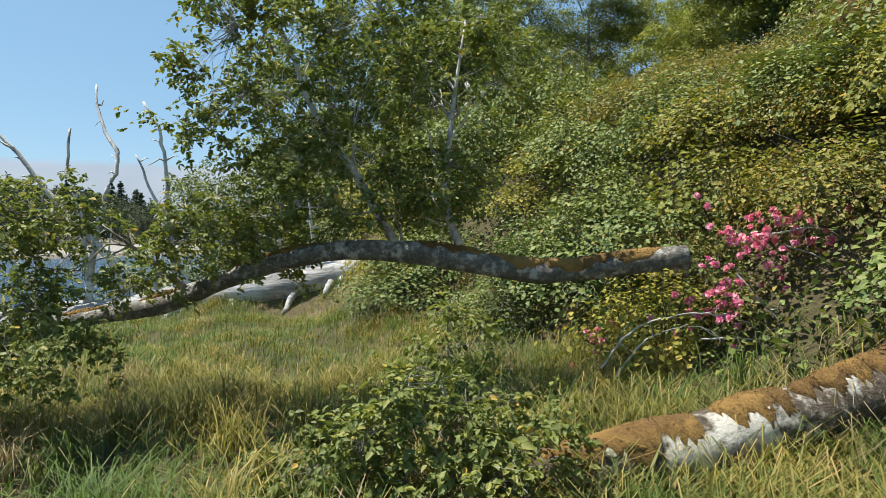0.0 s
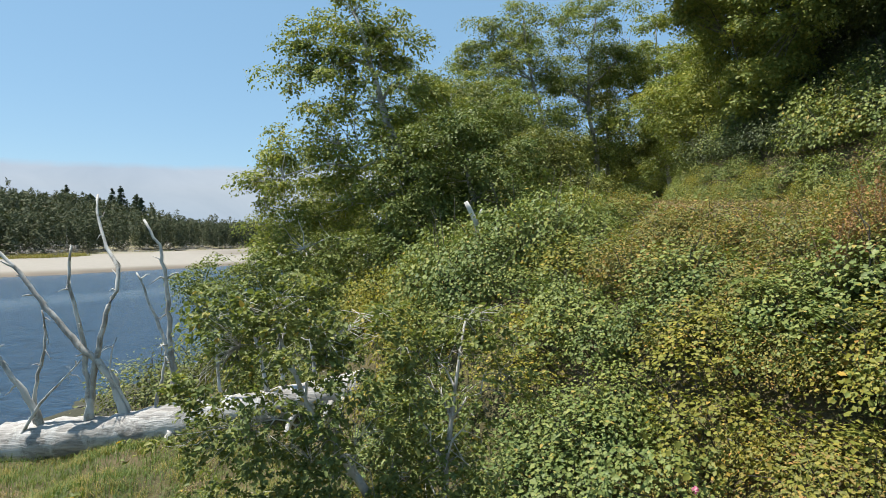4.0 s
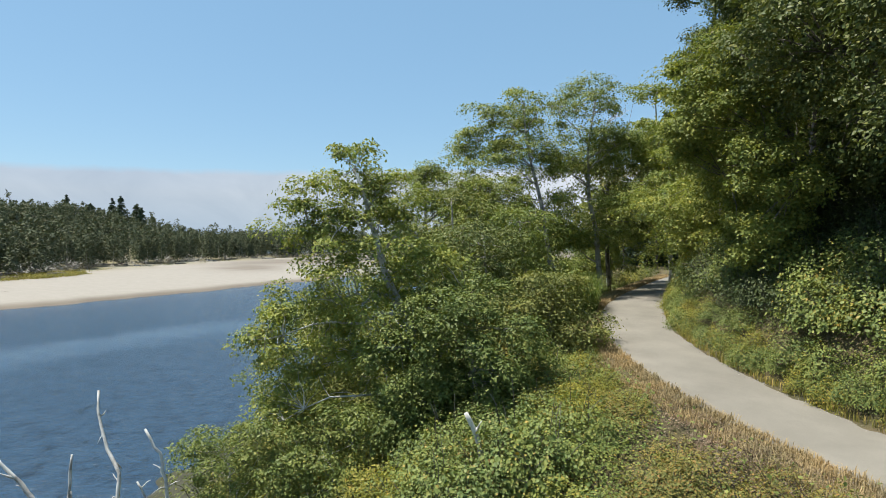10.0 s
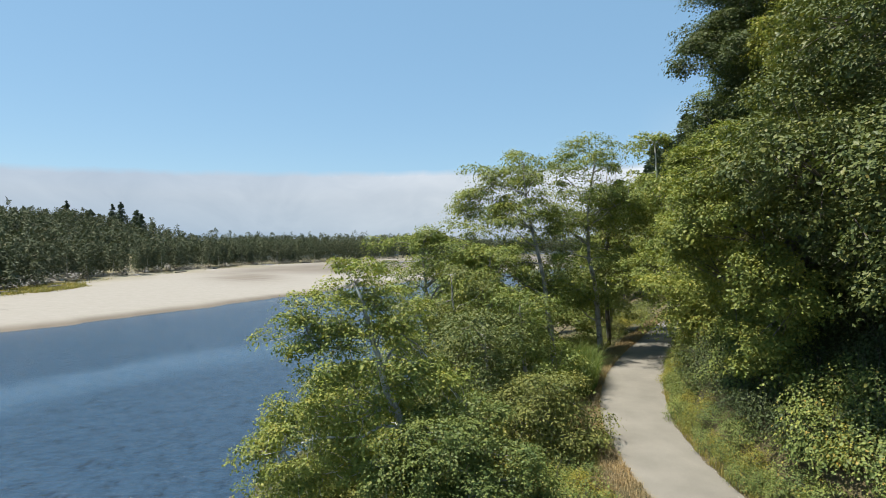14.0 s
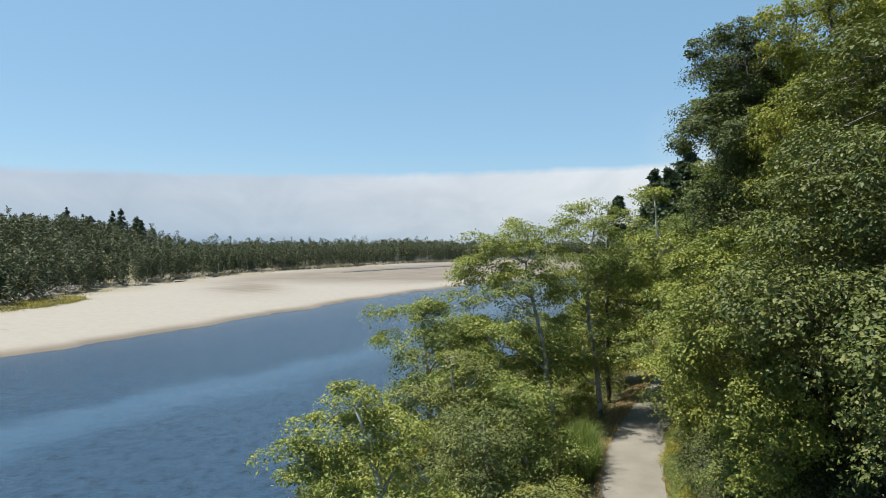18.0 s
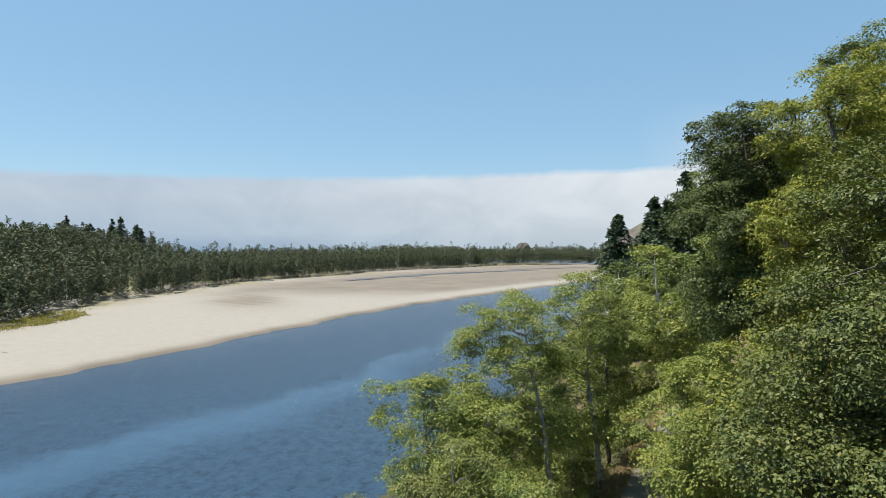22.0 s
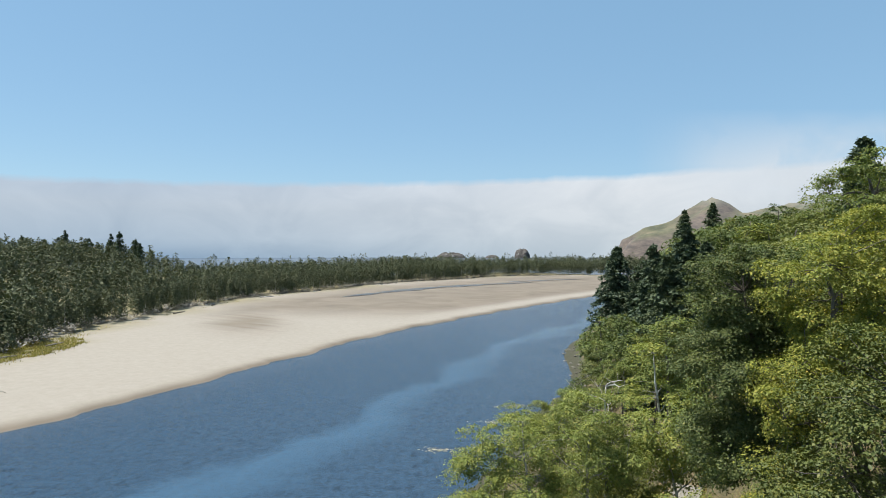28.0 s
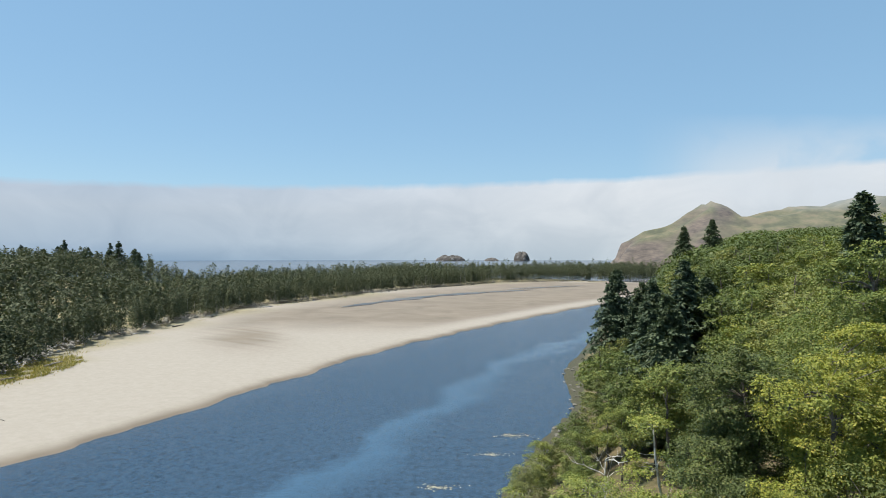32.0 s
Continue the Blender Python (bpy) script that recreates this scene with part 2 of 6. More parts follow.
def tube(points, radii, sides=7, rough=0.0, rng=None, cap=True):
    """A bent, tapering tube through the points; rough makes its skin uneven."""
    p = np.asarray(points, dtype=float)
    r = np.broadcast_to(np.asarray(radii, dtype=float), (len(p),)).copy()
    way = unit(np.gradient(p, axis=0))
    side = np.cross(way, np.where(np.abs(way[:, 2:3]) > 0.9, [[1.0, 0, 0]], [[0, 0, 1.0]]))
    side = unit(side)
    up = np.cross(side, way)
    a = np.linspace(0, 2 * np.pi, sides, endpoint=False)
    ring = side[:, None] * np.cos(a)[None, :, None] + up[:, None] * np.sin(a)[None, :, None]
    rr = np.repeat(r[:, None], sides, 1)
    if rough and rng is not None:
        rr = rr * (1 + rough * rng.standard_normal(rr.shape))
    v = (p[:, None] + ring * rr[..., None]).reshape(-1, 3)
    i, j = np.meshgrid(np.arange(len(p) - 1), np.arange(sides), indexing="ij")
    k = (j + 1) % sides
    f = np.stack([i * sides + j, i * sides + k, (i + 1) * sides + k, (i + 1) * sides + j], -1).reshape(-1, 4)
    if cap:
        n = len(v)
        v = np.concatenate([v, p[:1], p[-1:]])
        b = (len(p) - 1) * sides
        jj, kk = np.arange(sides), (np.arange(sides) + 1) % sides
        f = np.concatenate([f, np.stack([np.full(sides, n), kk, jj, jj * 0 + n], -1), np.stack([np.full(sides, n + 1), b + jj, b + kk, jj * 0 + n + 1], -1)])
        f[-2 * sides:, 3] = f[-2 * sides:, 0]
    return v, f


def tubes_mesh(name, list_of_tubes, material):
    """One mesh out of several tubes; cap fans become triangles."""
    v, f = merged(list_of_tubes)
    tri = f[:, 0] == f[:, 3]
    f3 = np.concatenate([f[~tri][:, [0, 1, 2]], f[~tri][:, [0, 2, 3]], f[tri][:, :3]])
    return mesh_from(name, v, f3, material, True)


def bent(a, b, n, sag, rng, wob):
    """n places from a to b, bowed by sag upwards and wobbling."""
    t = np.linspace(0, 1, n)[:, None]
    p = np.asarray(a, float) * (1 - t) + np.asarray(b, float) * t
    p[:, 2] += sag * 4 * (t * (1 - t))[:, 0]
    w = rng.standard_normal((n, 3)) * wob
    w[0] = 0
    return p + w


def leaves(P, size, rng, out=None, up=0.8, outward=0.6, aspect=0.55, fine=False, droop=0.2, spread=0.35, jitter=0.55):
    """Leaf blades at the places P, folded along the midrib: two triangles each, or four when fine."""
    n = len(P)
    nrm = rng.standard_normal((n, 3)) * jitter + np.array([0, 0, up])
    if out is not None:
        nrm = nrm + unit(out) * outward
    nrm = unit(nrm)
    ax = rng.standard_normal((n, 3))
    if out is not None:
        ax = ax * 0.8 + unit(out) * 0.6
    ax[:, 2] -= droop
    ax = unit(ax - nrm * (ax * nrm).sum(1, keepdims=True))
    sd = np.cross(nrm, ax)
    size = np.broadcast_to(np.asarray(size, float), (n,))
    L = (size * (1 + spread * rng.standard_normal(n))).clip(size * 0.4, size * 1.8)[:, None]
    W = L * aspect * 0.5
    fold = nrm * W * 0.35
    if fine:
        v = np.stack([P, P + ax * L * 0.3 + sd * W * 0.92 + fold, P + ax * L * 0.68 + sd * W * 0.8 + fold, P + ax * L - nrm * L * 0.12,
                      P + ax * L * 0.68 - sd * W * 0.8 + fold, P + ax * L * 0.3 - sd * W * 0.92 + fold], 1)
        f = np.array([[0, 1, 2], [0, 2, 3], [0, 3, 4], [0, 4, 5]])
        return v.reshape(-1, 3), (np.arange(n)[:, None, None] * 6 + f[None]).reshape(-1, 3)
    v = np.stack([P, P + ax * L * 0.45 + sd * W + fold, P + ax * L, P + ax * L * 0.45 - sd * W + fold], 1)
    f = np.array([[0, 1, 2], [0, 2, 3]])
    return v.reshape(-1, 3), (np.arange(n)[:, None, None] * 4 + f[None]).reshape(-1, 3)


def blades(P, length, rng, lean=0.35, width=0.012, wind=(0.3, 0.1)):
    """Grass blades: a bent ribbon of three triangles that ends in a point."""
    n = len(P)
    a = rng.uniform(0, 2 * np.pi, n)
    sd = np.stack([np.cos(a), np.sin(a), np.zeros(n)], 1)
    d = np.stack([-np.sin(a), np.cos(a), np.zeros(n)], 1) * (lean * np.abs(rng.standard_normal(n)))[:, None]
    d = d + np.array([wind[0], wind[1], 0]) * rng.uniform(0.2, 1, n)[:, None]
    L = (length * (1 + 0.35 * rng.standard_normal(n))).clip(length * 0.3, length * 1.9)[:, None]
    up = np.array([0, 0, 1.0])
    m = P + (up * 0.62 + d * 0.3) * L
    tip = P + (up * 0.9 + d * 1.0 - up * np.linalg.norm(d, axis=1, keepdims=True) * 0.35) * L
    w = width * (0.6 + 0.8 * rng.random((n, 1)))
    v = np.stack([P - sd * w, P + sd * w, m - sd * w * 0.75, m + sd * w * 0.75, tip], 1)
    f = np.array([[0, 1, 3], [0, 3, 2], [2, 3, 4]])
    return v.reshape(-1, 3), (np.arange(n)[:, None, None] * 5 + f[None]).reshape(-1, 3)


# ---- the lie of the land ----
ROAD = np.array([(25, -9, 5.7), (17.5, -2, 5.9), (12.4, 4, 6.1), (9.7, 8.5, 6.3), (8.3, 12.5, 6.45), (7.4, 16.5, 6.75), (7.2, 20.5, 7.05), (7.7, 24.5, 7.3),
                 (9.2, 29.5, 7.5), (11.6, 35, 7.6), (14.6, 41, 7.65), (18.2, 48, 7.7), (22.5, 56, 7.7)])
BENCH = np.array([(29, 75, 7.7), (37, 110, 7.5), (49, 150, 7), (70, 220, 7), (128, 330, 8), (270, 520, 9), (460, 800, 10), (700, 1200, 10)])
SHORE = np.array([(-40, -22), (0, -17), (10, -15), (19, -13.4), (22, -12.8), (29, -12.3), (34, -11.3), (50, -7), (70, 1.5), (90, 10), (110, 17), (128, 26), (137, 30),
                  (180, 36), (245, 60), (400, 112), (600, 250), (900, 430), (1300, 700)])
WIDTH = 2.8


def resampled(points, step):
    """Places every step metres along a smooth curve through the points."""
    p = np.asarray(points, float)
    q = np.concatenate([[2 * p[0] - p[1]], p, [2 * p[-1] - p[-2]]])
    out = []
    for a, b, c, d in zip(q, q[1:], q[2:], q[3:]):
        for t in np.linspace(0, 1, max(2, int(np.linalg.norm(c - b) / step)), endpoint=False)[:, None]:
            out.append((0.5 * (2 * b + (c - a) * t + (2 * a - 5 * b + 4 * c - d) * t ** 2 + (3 * b - a - 3 * c + d) * t ** 3))[0] if t.ndim > 1 else
                       0.5 * (2 * b + (c - a) * t + (2 * a - 5 * b + 4 * c - d) * t ** 2 + (3 * b - a - 3 * c + d) * t ** 3))
    return np.array(out + [p[-1]])


LINE = resampled(np.concatenate([ROAD, BENCH]), 1.0)
LINEWAY = unit(np.gradient(LINE[:, :2], axis=0))


def beside_road(x, y):
    """Signed distance from the road's centre line, right positive, and the road's height there."""
    x, y = np.atleast_1d(x).astype(float), np.atleast_1d(y).astype(float)
    s, z = np.empty_like(x), np.empty_like(x)
    for i in range(0, len(x), 4000):
        dx, dy = x[i:i + 4000, None] - LINE[None, :, 0], y[i:i + 4000, None] - LINE[None, :, 1]
        k = (dx * dx + dy * dy).argmin(1)
        j = np.arange(len(k))
        w = LINEWAY[k]
        cross = dx[j, k] * w[:, 1] - dy[j, k] * w[:, 0]
        s[i:i + 4000] = np.sign(cross) * np.hypot(dx[j, k], dy[j, k])
        z[i:i + 4000] = LINE[k, 2]
    return s, z


def land(x, y):
    """Height of the near bank."""
    x, y = np.atleast_1d(x).astype(float), np.atleast_1d(y).astype(float)
    s, zr = beside_road(x, y)
    shore = np.interp(y, SHORE[:, 0], SHORE[:, 1])
    low = 1.45 * np.clip((x - shore) / 9.0, -2, 1)
    left = (-s - WIDTH / 2) * np.interp(y, [6, 9.3, 14, 30], [1.35, 1.25, 0.85, 0.95])
    fall = np.interp(left, [0, 1, 2.5, 4.5, 6, 7.5, 9, 11, 13], [1, 0.98, 0.91, 0.75, 0.60, 0.32, 0.10, 0.02, 0])
    bank = low + (zr - low) * fall - 0.8 * np.exp(-((x + 2.2) / 1.6) ** 2 - ((y - 13.4) / 1.7) ** 2)
    rise = np.interp(s - WIDTH / 2, [0, 0.45, 0.9, 1.6, 4, 8, 16, 40, 90, 200, 400], [0, 0.05, 0.75, 1.7, 3.9, 6.8, 11, 20, 28, 45, 80])
    hill = zr + np.minimum(rise * np.interp(y, [60, 150, 220, 500], [1, 1.55, 2.0, 1.6]), np.interp(y, [40, 80, 150, 220, 400, 900], [16, 15.5, 19, 25, 34, 60]))
    z = np.where(s > WIDTH / 2, hill, np.where(s > -WIDTH / 2, zr - 0.06, bank))
    bumps = 0.12 * np.sin(x * 1.9 + 1.3 * np.sin(y * 0.8)) * np.sin(y * 1.7 + x * 0.6)
    return z + np.where(np.abs(s) < WIDTH / 2 + 0.5, 0, bumps)


def axis(stops):
    """Grid lines with the given spacing between the given places."""
    out = []
    for (a, step), (b, _) in zip(stops, stops[1:]):
        out += list(np.arange(a, b - 1e-6, step))
    return np.array(out + [stops[-1][0]])


def build_ground():
    gx = axis([(-60, 3), (-24, 0.5), (18, 1.0), (40, 3), (100, 12), (300, 40), (900, 1)])
    gy = axis([(-45, 3), (-6, 0.5), (45, 1.0), (70, 3), (160, 10), (400, 40), (1200, 1)])
    X, Y = np.meshgrid(gx, gy)
    Z = land(X.ravel(), Y.ravel())
    v = np.stack([X.ravel(), Y.ravel(), Z], 1)
    i, j = np.meshgrid(np.arange(len(gy) - 1), np.arange(len(gx) - 1), indexing="ij")
    a = (i * len(gx) + j).ravel()
    f = np.stack([a, a + 1, a + 1 + len(gx), a + len(gx)], 1)
    tagged(new("ground", mesh_from("ground", v, f, SOIL, True)), "steep river bank of brown soil and dry litter", "ground", kind="structure")


build_ground()


def strip(name, left, right, material, z=0.0):
    v = np.stack([left, right], 1).reshape(-1, 3) + np.array([0, 0, z])
    a = np.arange(len(left) - 1) * 2
    return mesh_from(name, v, np.stack([a, a + 1, a + 3, a + 2], 1), material, True)


def build_road():
    rng = np.random.default_rng(3)
    c = resampled(ROAD, 0.4)
    w = unit(np.gradient(c[:, :2], axis=0))
    side = np.stack([w[:, 1], -w[:, 0], np.zeros(len(w))], 1)
    cols = []
    for k in np.linspace(-1, 1, 7):
        edge = (rng.standard_normal(len(c)) * 0.05 * (abs(k) == 1))[:, None]
        cols.append(c + side * (k * WIDTH / 2 + edge) + np.array([0, 0, 0.04 - 0.05 * k * k]))
    v = np.stack(cols, 1).reshape(-1, 3)
    i, j = np.meshgrid(np.arange(len(c) - 1), np.arange(6), indexing="ij")
    a = (i * 7 + j).ravel()
    tagged(new("road", mesh_from("road", v, np.stack([a, a + 1, a + 8, a + 7], 1), ASPHALT, True)), "narrow pale worn asphalt path curving along the bank", "road", kind="structure")


build_road()

# ---- river, sea and the far bank ----
WATERLINE = np.array([(-200, -60), (-120, 40), (-72.6, 99.5), (-62, 117), (-55, 136.7), (-43.3, 164.5), (-32.8, 192.5), (-17.6, 226), (4, 264), (34, 313), (105, 417), (200, 530), (330, 640)])
FOREST_EDGE = np.array([(-230, 20), (-150, 110), (-122, 153), (-124, 190), (-131, 222), (-129, 240), (-129, 290), (-125, 350), (-110, 416), (-81, 480), (-45, 578), (10, 650), (83, 755), (197, 772), (330, 790), (480, 800)])


def build_water():
    gx, gy = axis([(-4700, 400), (-300, 60), (-120, 5), (160, 60), (500, 400), (4700, 1)]), axis([(-600, 100), (-20, 5), (450, 50), (900, 400), (4740, 1)])
    X, Y = np.meshgrid(gx, gy)
    x, y = X.ravel(), Y.ravel()
    W = resampled(WATERLINE, 4)
    off = np.empty(len(x))
    for i in range(0, len(x), 3000):
        off[i:i + 3000] = np.sqrt(((x[i:i + 3000, None] - W[None, :, 0]) ** 2 + (y[i:i + 3000, None] - W[None, :, 1]) ** 2).min(1))
    i, j = np.meshgrid(np.arange(len(gy) - 1), np.arange(len(gx) - 1), indexing="ij")
    a = (i * len(gx) + j).ravel()
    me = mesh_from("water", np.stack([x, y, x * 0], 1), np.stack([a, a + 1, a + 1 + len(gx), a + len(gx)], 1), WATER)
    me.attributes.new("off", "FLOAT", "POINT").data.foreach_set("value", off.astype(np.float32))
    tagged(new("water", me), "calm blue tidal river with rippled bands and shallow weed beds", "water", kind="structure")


build_water()


def ridge(x, y):
    """Height of the wooded dunes behind the beach."""
    g = 1 / (1 + np.exp((x + 210) / 11)) * np.exp(-((y - 400) / 150) ** 2)
    return 1.6 + 19.5 * g + 5 * np.exp(-(((x + 190) / 40) ** 2 + ((y - 290) / 60) ** 2))


def build_beach():
    rng = np.random.default_rng(5)
    c = resampled(WATERLINE, 2.5)
    n = len(c)
    k = np.arange(n)
    wob = 0.9 * np.sin(k * 0.37) + 0.6 * np.sin(k * 0.81 + 1) + 0.35 * rng.standard_normal(n)
    w = unit(np.gradient(c, axis=0))
    side = np.stack([-w[:, 1], w[:, 0]], 1)
    offs = np.array([-6, -1.5, 0, 0.6, 1.4, 2.6, 4.5, 7, 11, 16, 22, 30, 40, 52, 66, 84, 105, 130, 160, 200, 260, 340, 440.0])
    prof = np.array([-1.2, -0.3, 0.0, 0.3, 0.55, 0.7, 0.78, 0.85, 0.9, 0.92, 0.95, 1.0, 1.05, 1.1, 1.15, 1.2, 1.3, 1.4, 1.5, 1.6, 1.6, 1.5, -1.0])
    P = c[:, None] + side[:, None] * (offs[None] + wob[:, None] * np.exp(-np.abs(offs[None]) / 12))[..., None]
    x, y = P[..., 0].ravel(), P[..., 1].ravel()
    O = np.broadcast_to(offs, (n, len(offs))).ravel()
    E = resampled(FOREST_EDGE, 6)
    ew = unit(np.gradient(E, axis=0))
    gap = np.empty(len(x))
    for i in range(0, len(x), 3000):
        dx, dy = x[i:i + 3000, None] - E[None, :, 0], y[i:i + 3000, None] - E[None, :, 1]
        kk = (dx * dx + dy * dy).argmin(1)
        j = np.arange(len(kk))
        gap[i:i + 3000] = np.sign(dx[j, kk] * ew[kk, 1] - dy[j, kk] * ew[kk, 0]) * np.hypot(dx[j, kk], dy[j, kk])
    z = np.broadcast_to(prof, (n, len(offs))).ravel() + np.clip(-gap / 12, 0, 1) * (O < 430) * (ridge(x, y) - 1.6) + np.clip(1 - np.abs(gap - 2) / 6, 0, 1) * 0.7
    flat = np.clip((y - 255) / 55, 0, 1)
    wet = np.interp(O, [0, 0.8, 2.0, 4, 6], [1, 0.9, 0.5, 0.12, 0])
    wet = np.maximum(wet, flat * np.interp(O, [12, 24, 60, 90], [0, 0.95, 0.92, 0.9]) * np.interp(gap, [8, 30], [0, 1]))
    spot = np.exp(-(((x + 80 + 0.3 * (y - 252)) / 13) ** 2 + ((y - 252) / 30) ** 2)) * (0.8 + 0.5 * np.sin(x * 0.5 + y * 0.21) * np.sin(y * 0.4))
    wet = np.maximum(wet, np.clip(spot * 1.5, 0, 1.0))
    turf = np.clip(np.interp(gap, [-4, 2, 9], [1, 0.8, 0]) , 0, 1)
    v = np.stack([x, y, z], 1)
    i, j = np.meshgrid(np.arange(n - 1), np.arange(len(offs) - 1), indexing="ij")
    a = (i * len(offs) + j).ravel()
    me = mesh_from("beach", v, np.stack([a, a + len(offs), a + 1 + len(offs), a + 1], 1), SAND, True)
    for key, val in (("wet", wet), ("turf", turf)):
        me.attributes.new(key, "FLOAT", "POINT").data.foreach_set("value", val.astype(np.float32))
    tagged(new("beach", me), "broad pale sand spit with damp grey flats and a wet brown edge", "beach", kind="structure")


build_beach()


def conifer_pieces(P, H, R, rng, n, tuft, bare=0.25, droop=0.25, taper=0.8, heavy=0.8):
    """Foliage of many conifers at once: n ragged sprays each, shorter towards the tip."""
    m = len(P)
    t = rng.random((m, n)) ** heavy
    a = rng.uniform(0, 2 * np.pi, (m, n))
    reach = R[:, None] * (1 - t) ** taper * rng.uniform(0.45, 1.1, (m, n)) + 0.15
    zz = H[:, None] * (bare + (1 - bare) * t)
    d = np.stack([np.cos(a), np.sin(a), -droop * np.ones_like(a)], -1)
    root = P[:, None] + np.stack([0 * a, 0 * a, zz], -1) + d * (reach * 0.15)[..., None]
    tip = root + d * reach[..., None]
    sd = np.stack([-np.sin(a), np.cos(a), rng.uniform(-0.5, 0.5, a.shape)], -1) * (tuft * (0.5 + 0.8 * rng.random(a.shape)) * (0.15 + 1.2 * (1 - t)))[..., None]
    up = np.zeros_like(root)
    up[..., 2] = tuft * 0.45
    mid = root * 0.5 + tip * 0.5
    v = np.stack([root + up, mid + sd, tip, mid - sd], 2)
    f = np.array([[0, 1, 2], [0, 2, 3]])
    k = np.arange(m * n)[:, None, None] * 4
    return v.reshape(-1, 3), (k + f[None]).reshape(-1, 3)


def build_far_forest():
    rng = np.random.default_rng(11)
    E = resampled(FOREST_EDGE, 1.0)
    w = unit(np.gradient(E, axis=0))
    side = np.stack([-w[:, 1], w[:, 0]], 1)
    k = rng.integers(0, len(E), 4400)
    off = np.concatenate([rng.uniform(0, 14, 1300), rng.uniform(10, 110, 3100)])
    xy = E[k] + side[k] * off[:, None] + rng.standard_normal((len(k), 2)) * 2
    crest = np.stack([rng.uniform(-330, -195, 420), rng.uniform(280, 480, 420)], 1)
    off, xy = np.concatenate([off, np.full(420, 60.0)]), np.concatenate([xy, crest])
    N = len(xy)
    H = rng.uniform(9, 15, N) + np.clip(off, 0, 45) * 0.10 * rng.uniform(0.6, 1.2, N)
    H = H * np.interp(xy[:, 1], [150, 260, 450, 560, 700], [0.8, 0.9, 1.05, 1.2, 1.3])
    tall = rng.random(N) < 0.05
    H[tall] *= 1.2
    P = np.concatenate([xy, ridge(xy[:, 0], xy[:, 1])[:, None] - 0.3], 1)
    R = H * rng.uniform(0.17, 0.3, N)
    near = off < 14
    bits = []
    for sel, many, tuft, bare in ((near, 320, 0.8, 0.16), (~near, 140, 1.3, 0.3)):
        p, h, r = P[sel], H[sel], R[sel] * 0.9
        t = rng.random((len(p), many)) ** 0.9
        a = rng.uniform(0, 6.28, (len(p), many))
        lean = rng.uniform(0.75, 1.25, (len(p), 1)) * (1 + 0.35 * np.sin(3 * a + 9 * t))
        q = r[:, None] * (0.1 + (1 - t) ** 0.6) * np.sqrt(rng.uniform(0.25, 1, t.shape)) * lean
        up = h[:, None] * (bare + (1 - bare) * t)
        d = np.stack([np.cos(a), np.sin(a), 0.35 + 0 * a], -1)
        C = p[:, None] + np.stack([np.cos(a) * q, np.sin(a) * q, up], -1)
        bits.append(leaves(C.reshape(-1, 3), tuft, rng, d.reshape(-1, 3), 0.5, 0.8, 0.44, False, -0.4, 0.35, 0.4))
    v, f = merged(bits)
    wood = tagged(new("far_forest", mesh_from("far_forest", v, f, PINE)), "dense band of dark green shore pines behind the sand", "forest", kind="stuff")
    trunks = []
    for p, h in zip(P[near][:320], H[near][:320]):
        trunks.append(tube([p, p + (rng.uniform(-0.6, 0.6), 0, h * 0.7)], [0.13, 0.05], 3, cap=False))
    v, f = merged(trunks)
    tagged(part("trunk_mass", mesh_from("trunk_mass", v, np.concatenate([f[:, [0, 1, 2]], f[:, [0, 2, 3]]]), DEADWOOD), wood, "grey bare pine trunks at the forest edge"), kind="stuff")
    # bare grey brush and drift logs along the forest edge
    k = rng.integers(0, len(E), 900)
    Q = np.column_stack([E[k] + side[k] * rng.uniform(-2, 4, (900, 1)), np.full(900, 1.5)])
    v, f = conifer_pieces(Q, rng.uniform(1.5, 4.5, 900), rng.uniform(0.8, 2.0, 900), rng, 14, 0.35, 0.05, -0.5, 0.4)
    tagged(new("dune_scrub", mesh_from("dune_scrub", v, f, BARK)), "grey leafless scrub along the edge of the sand", "scrub", kind="stuff")


build_far_forest()


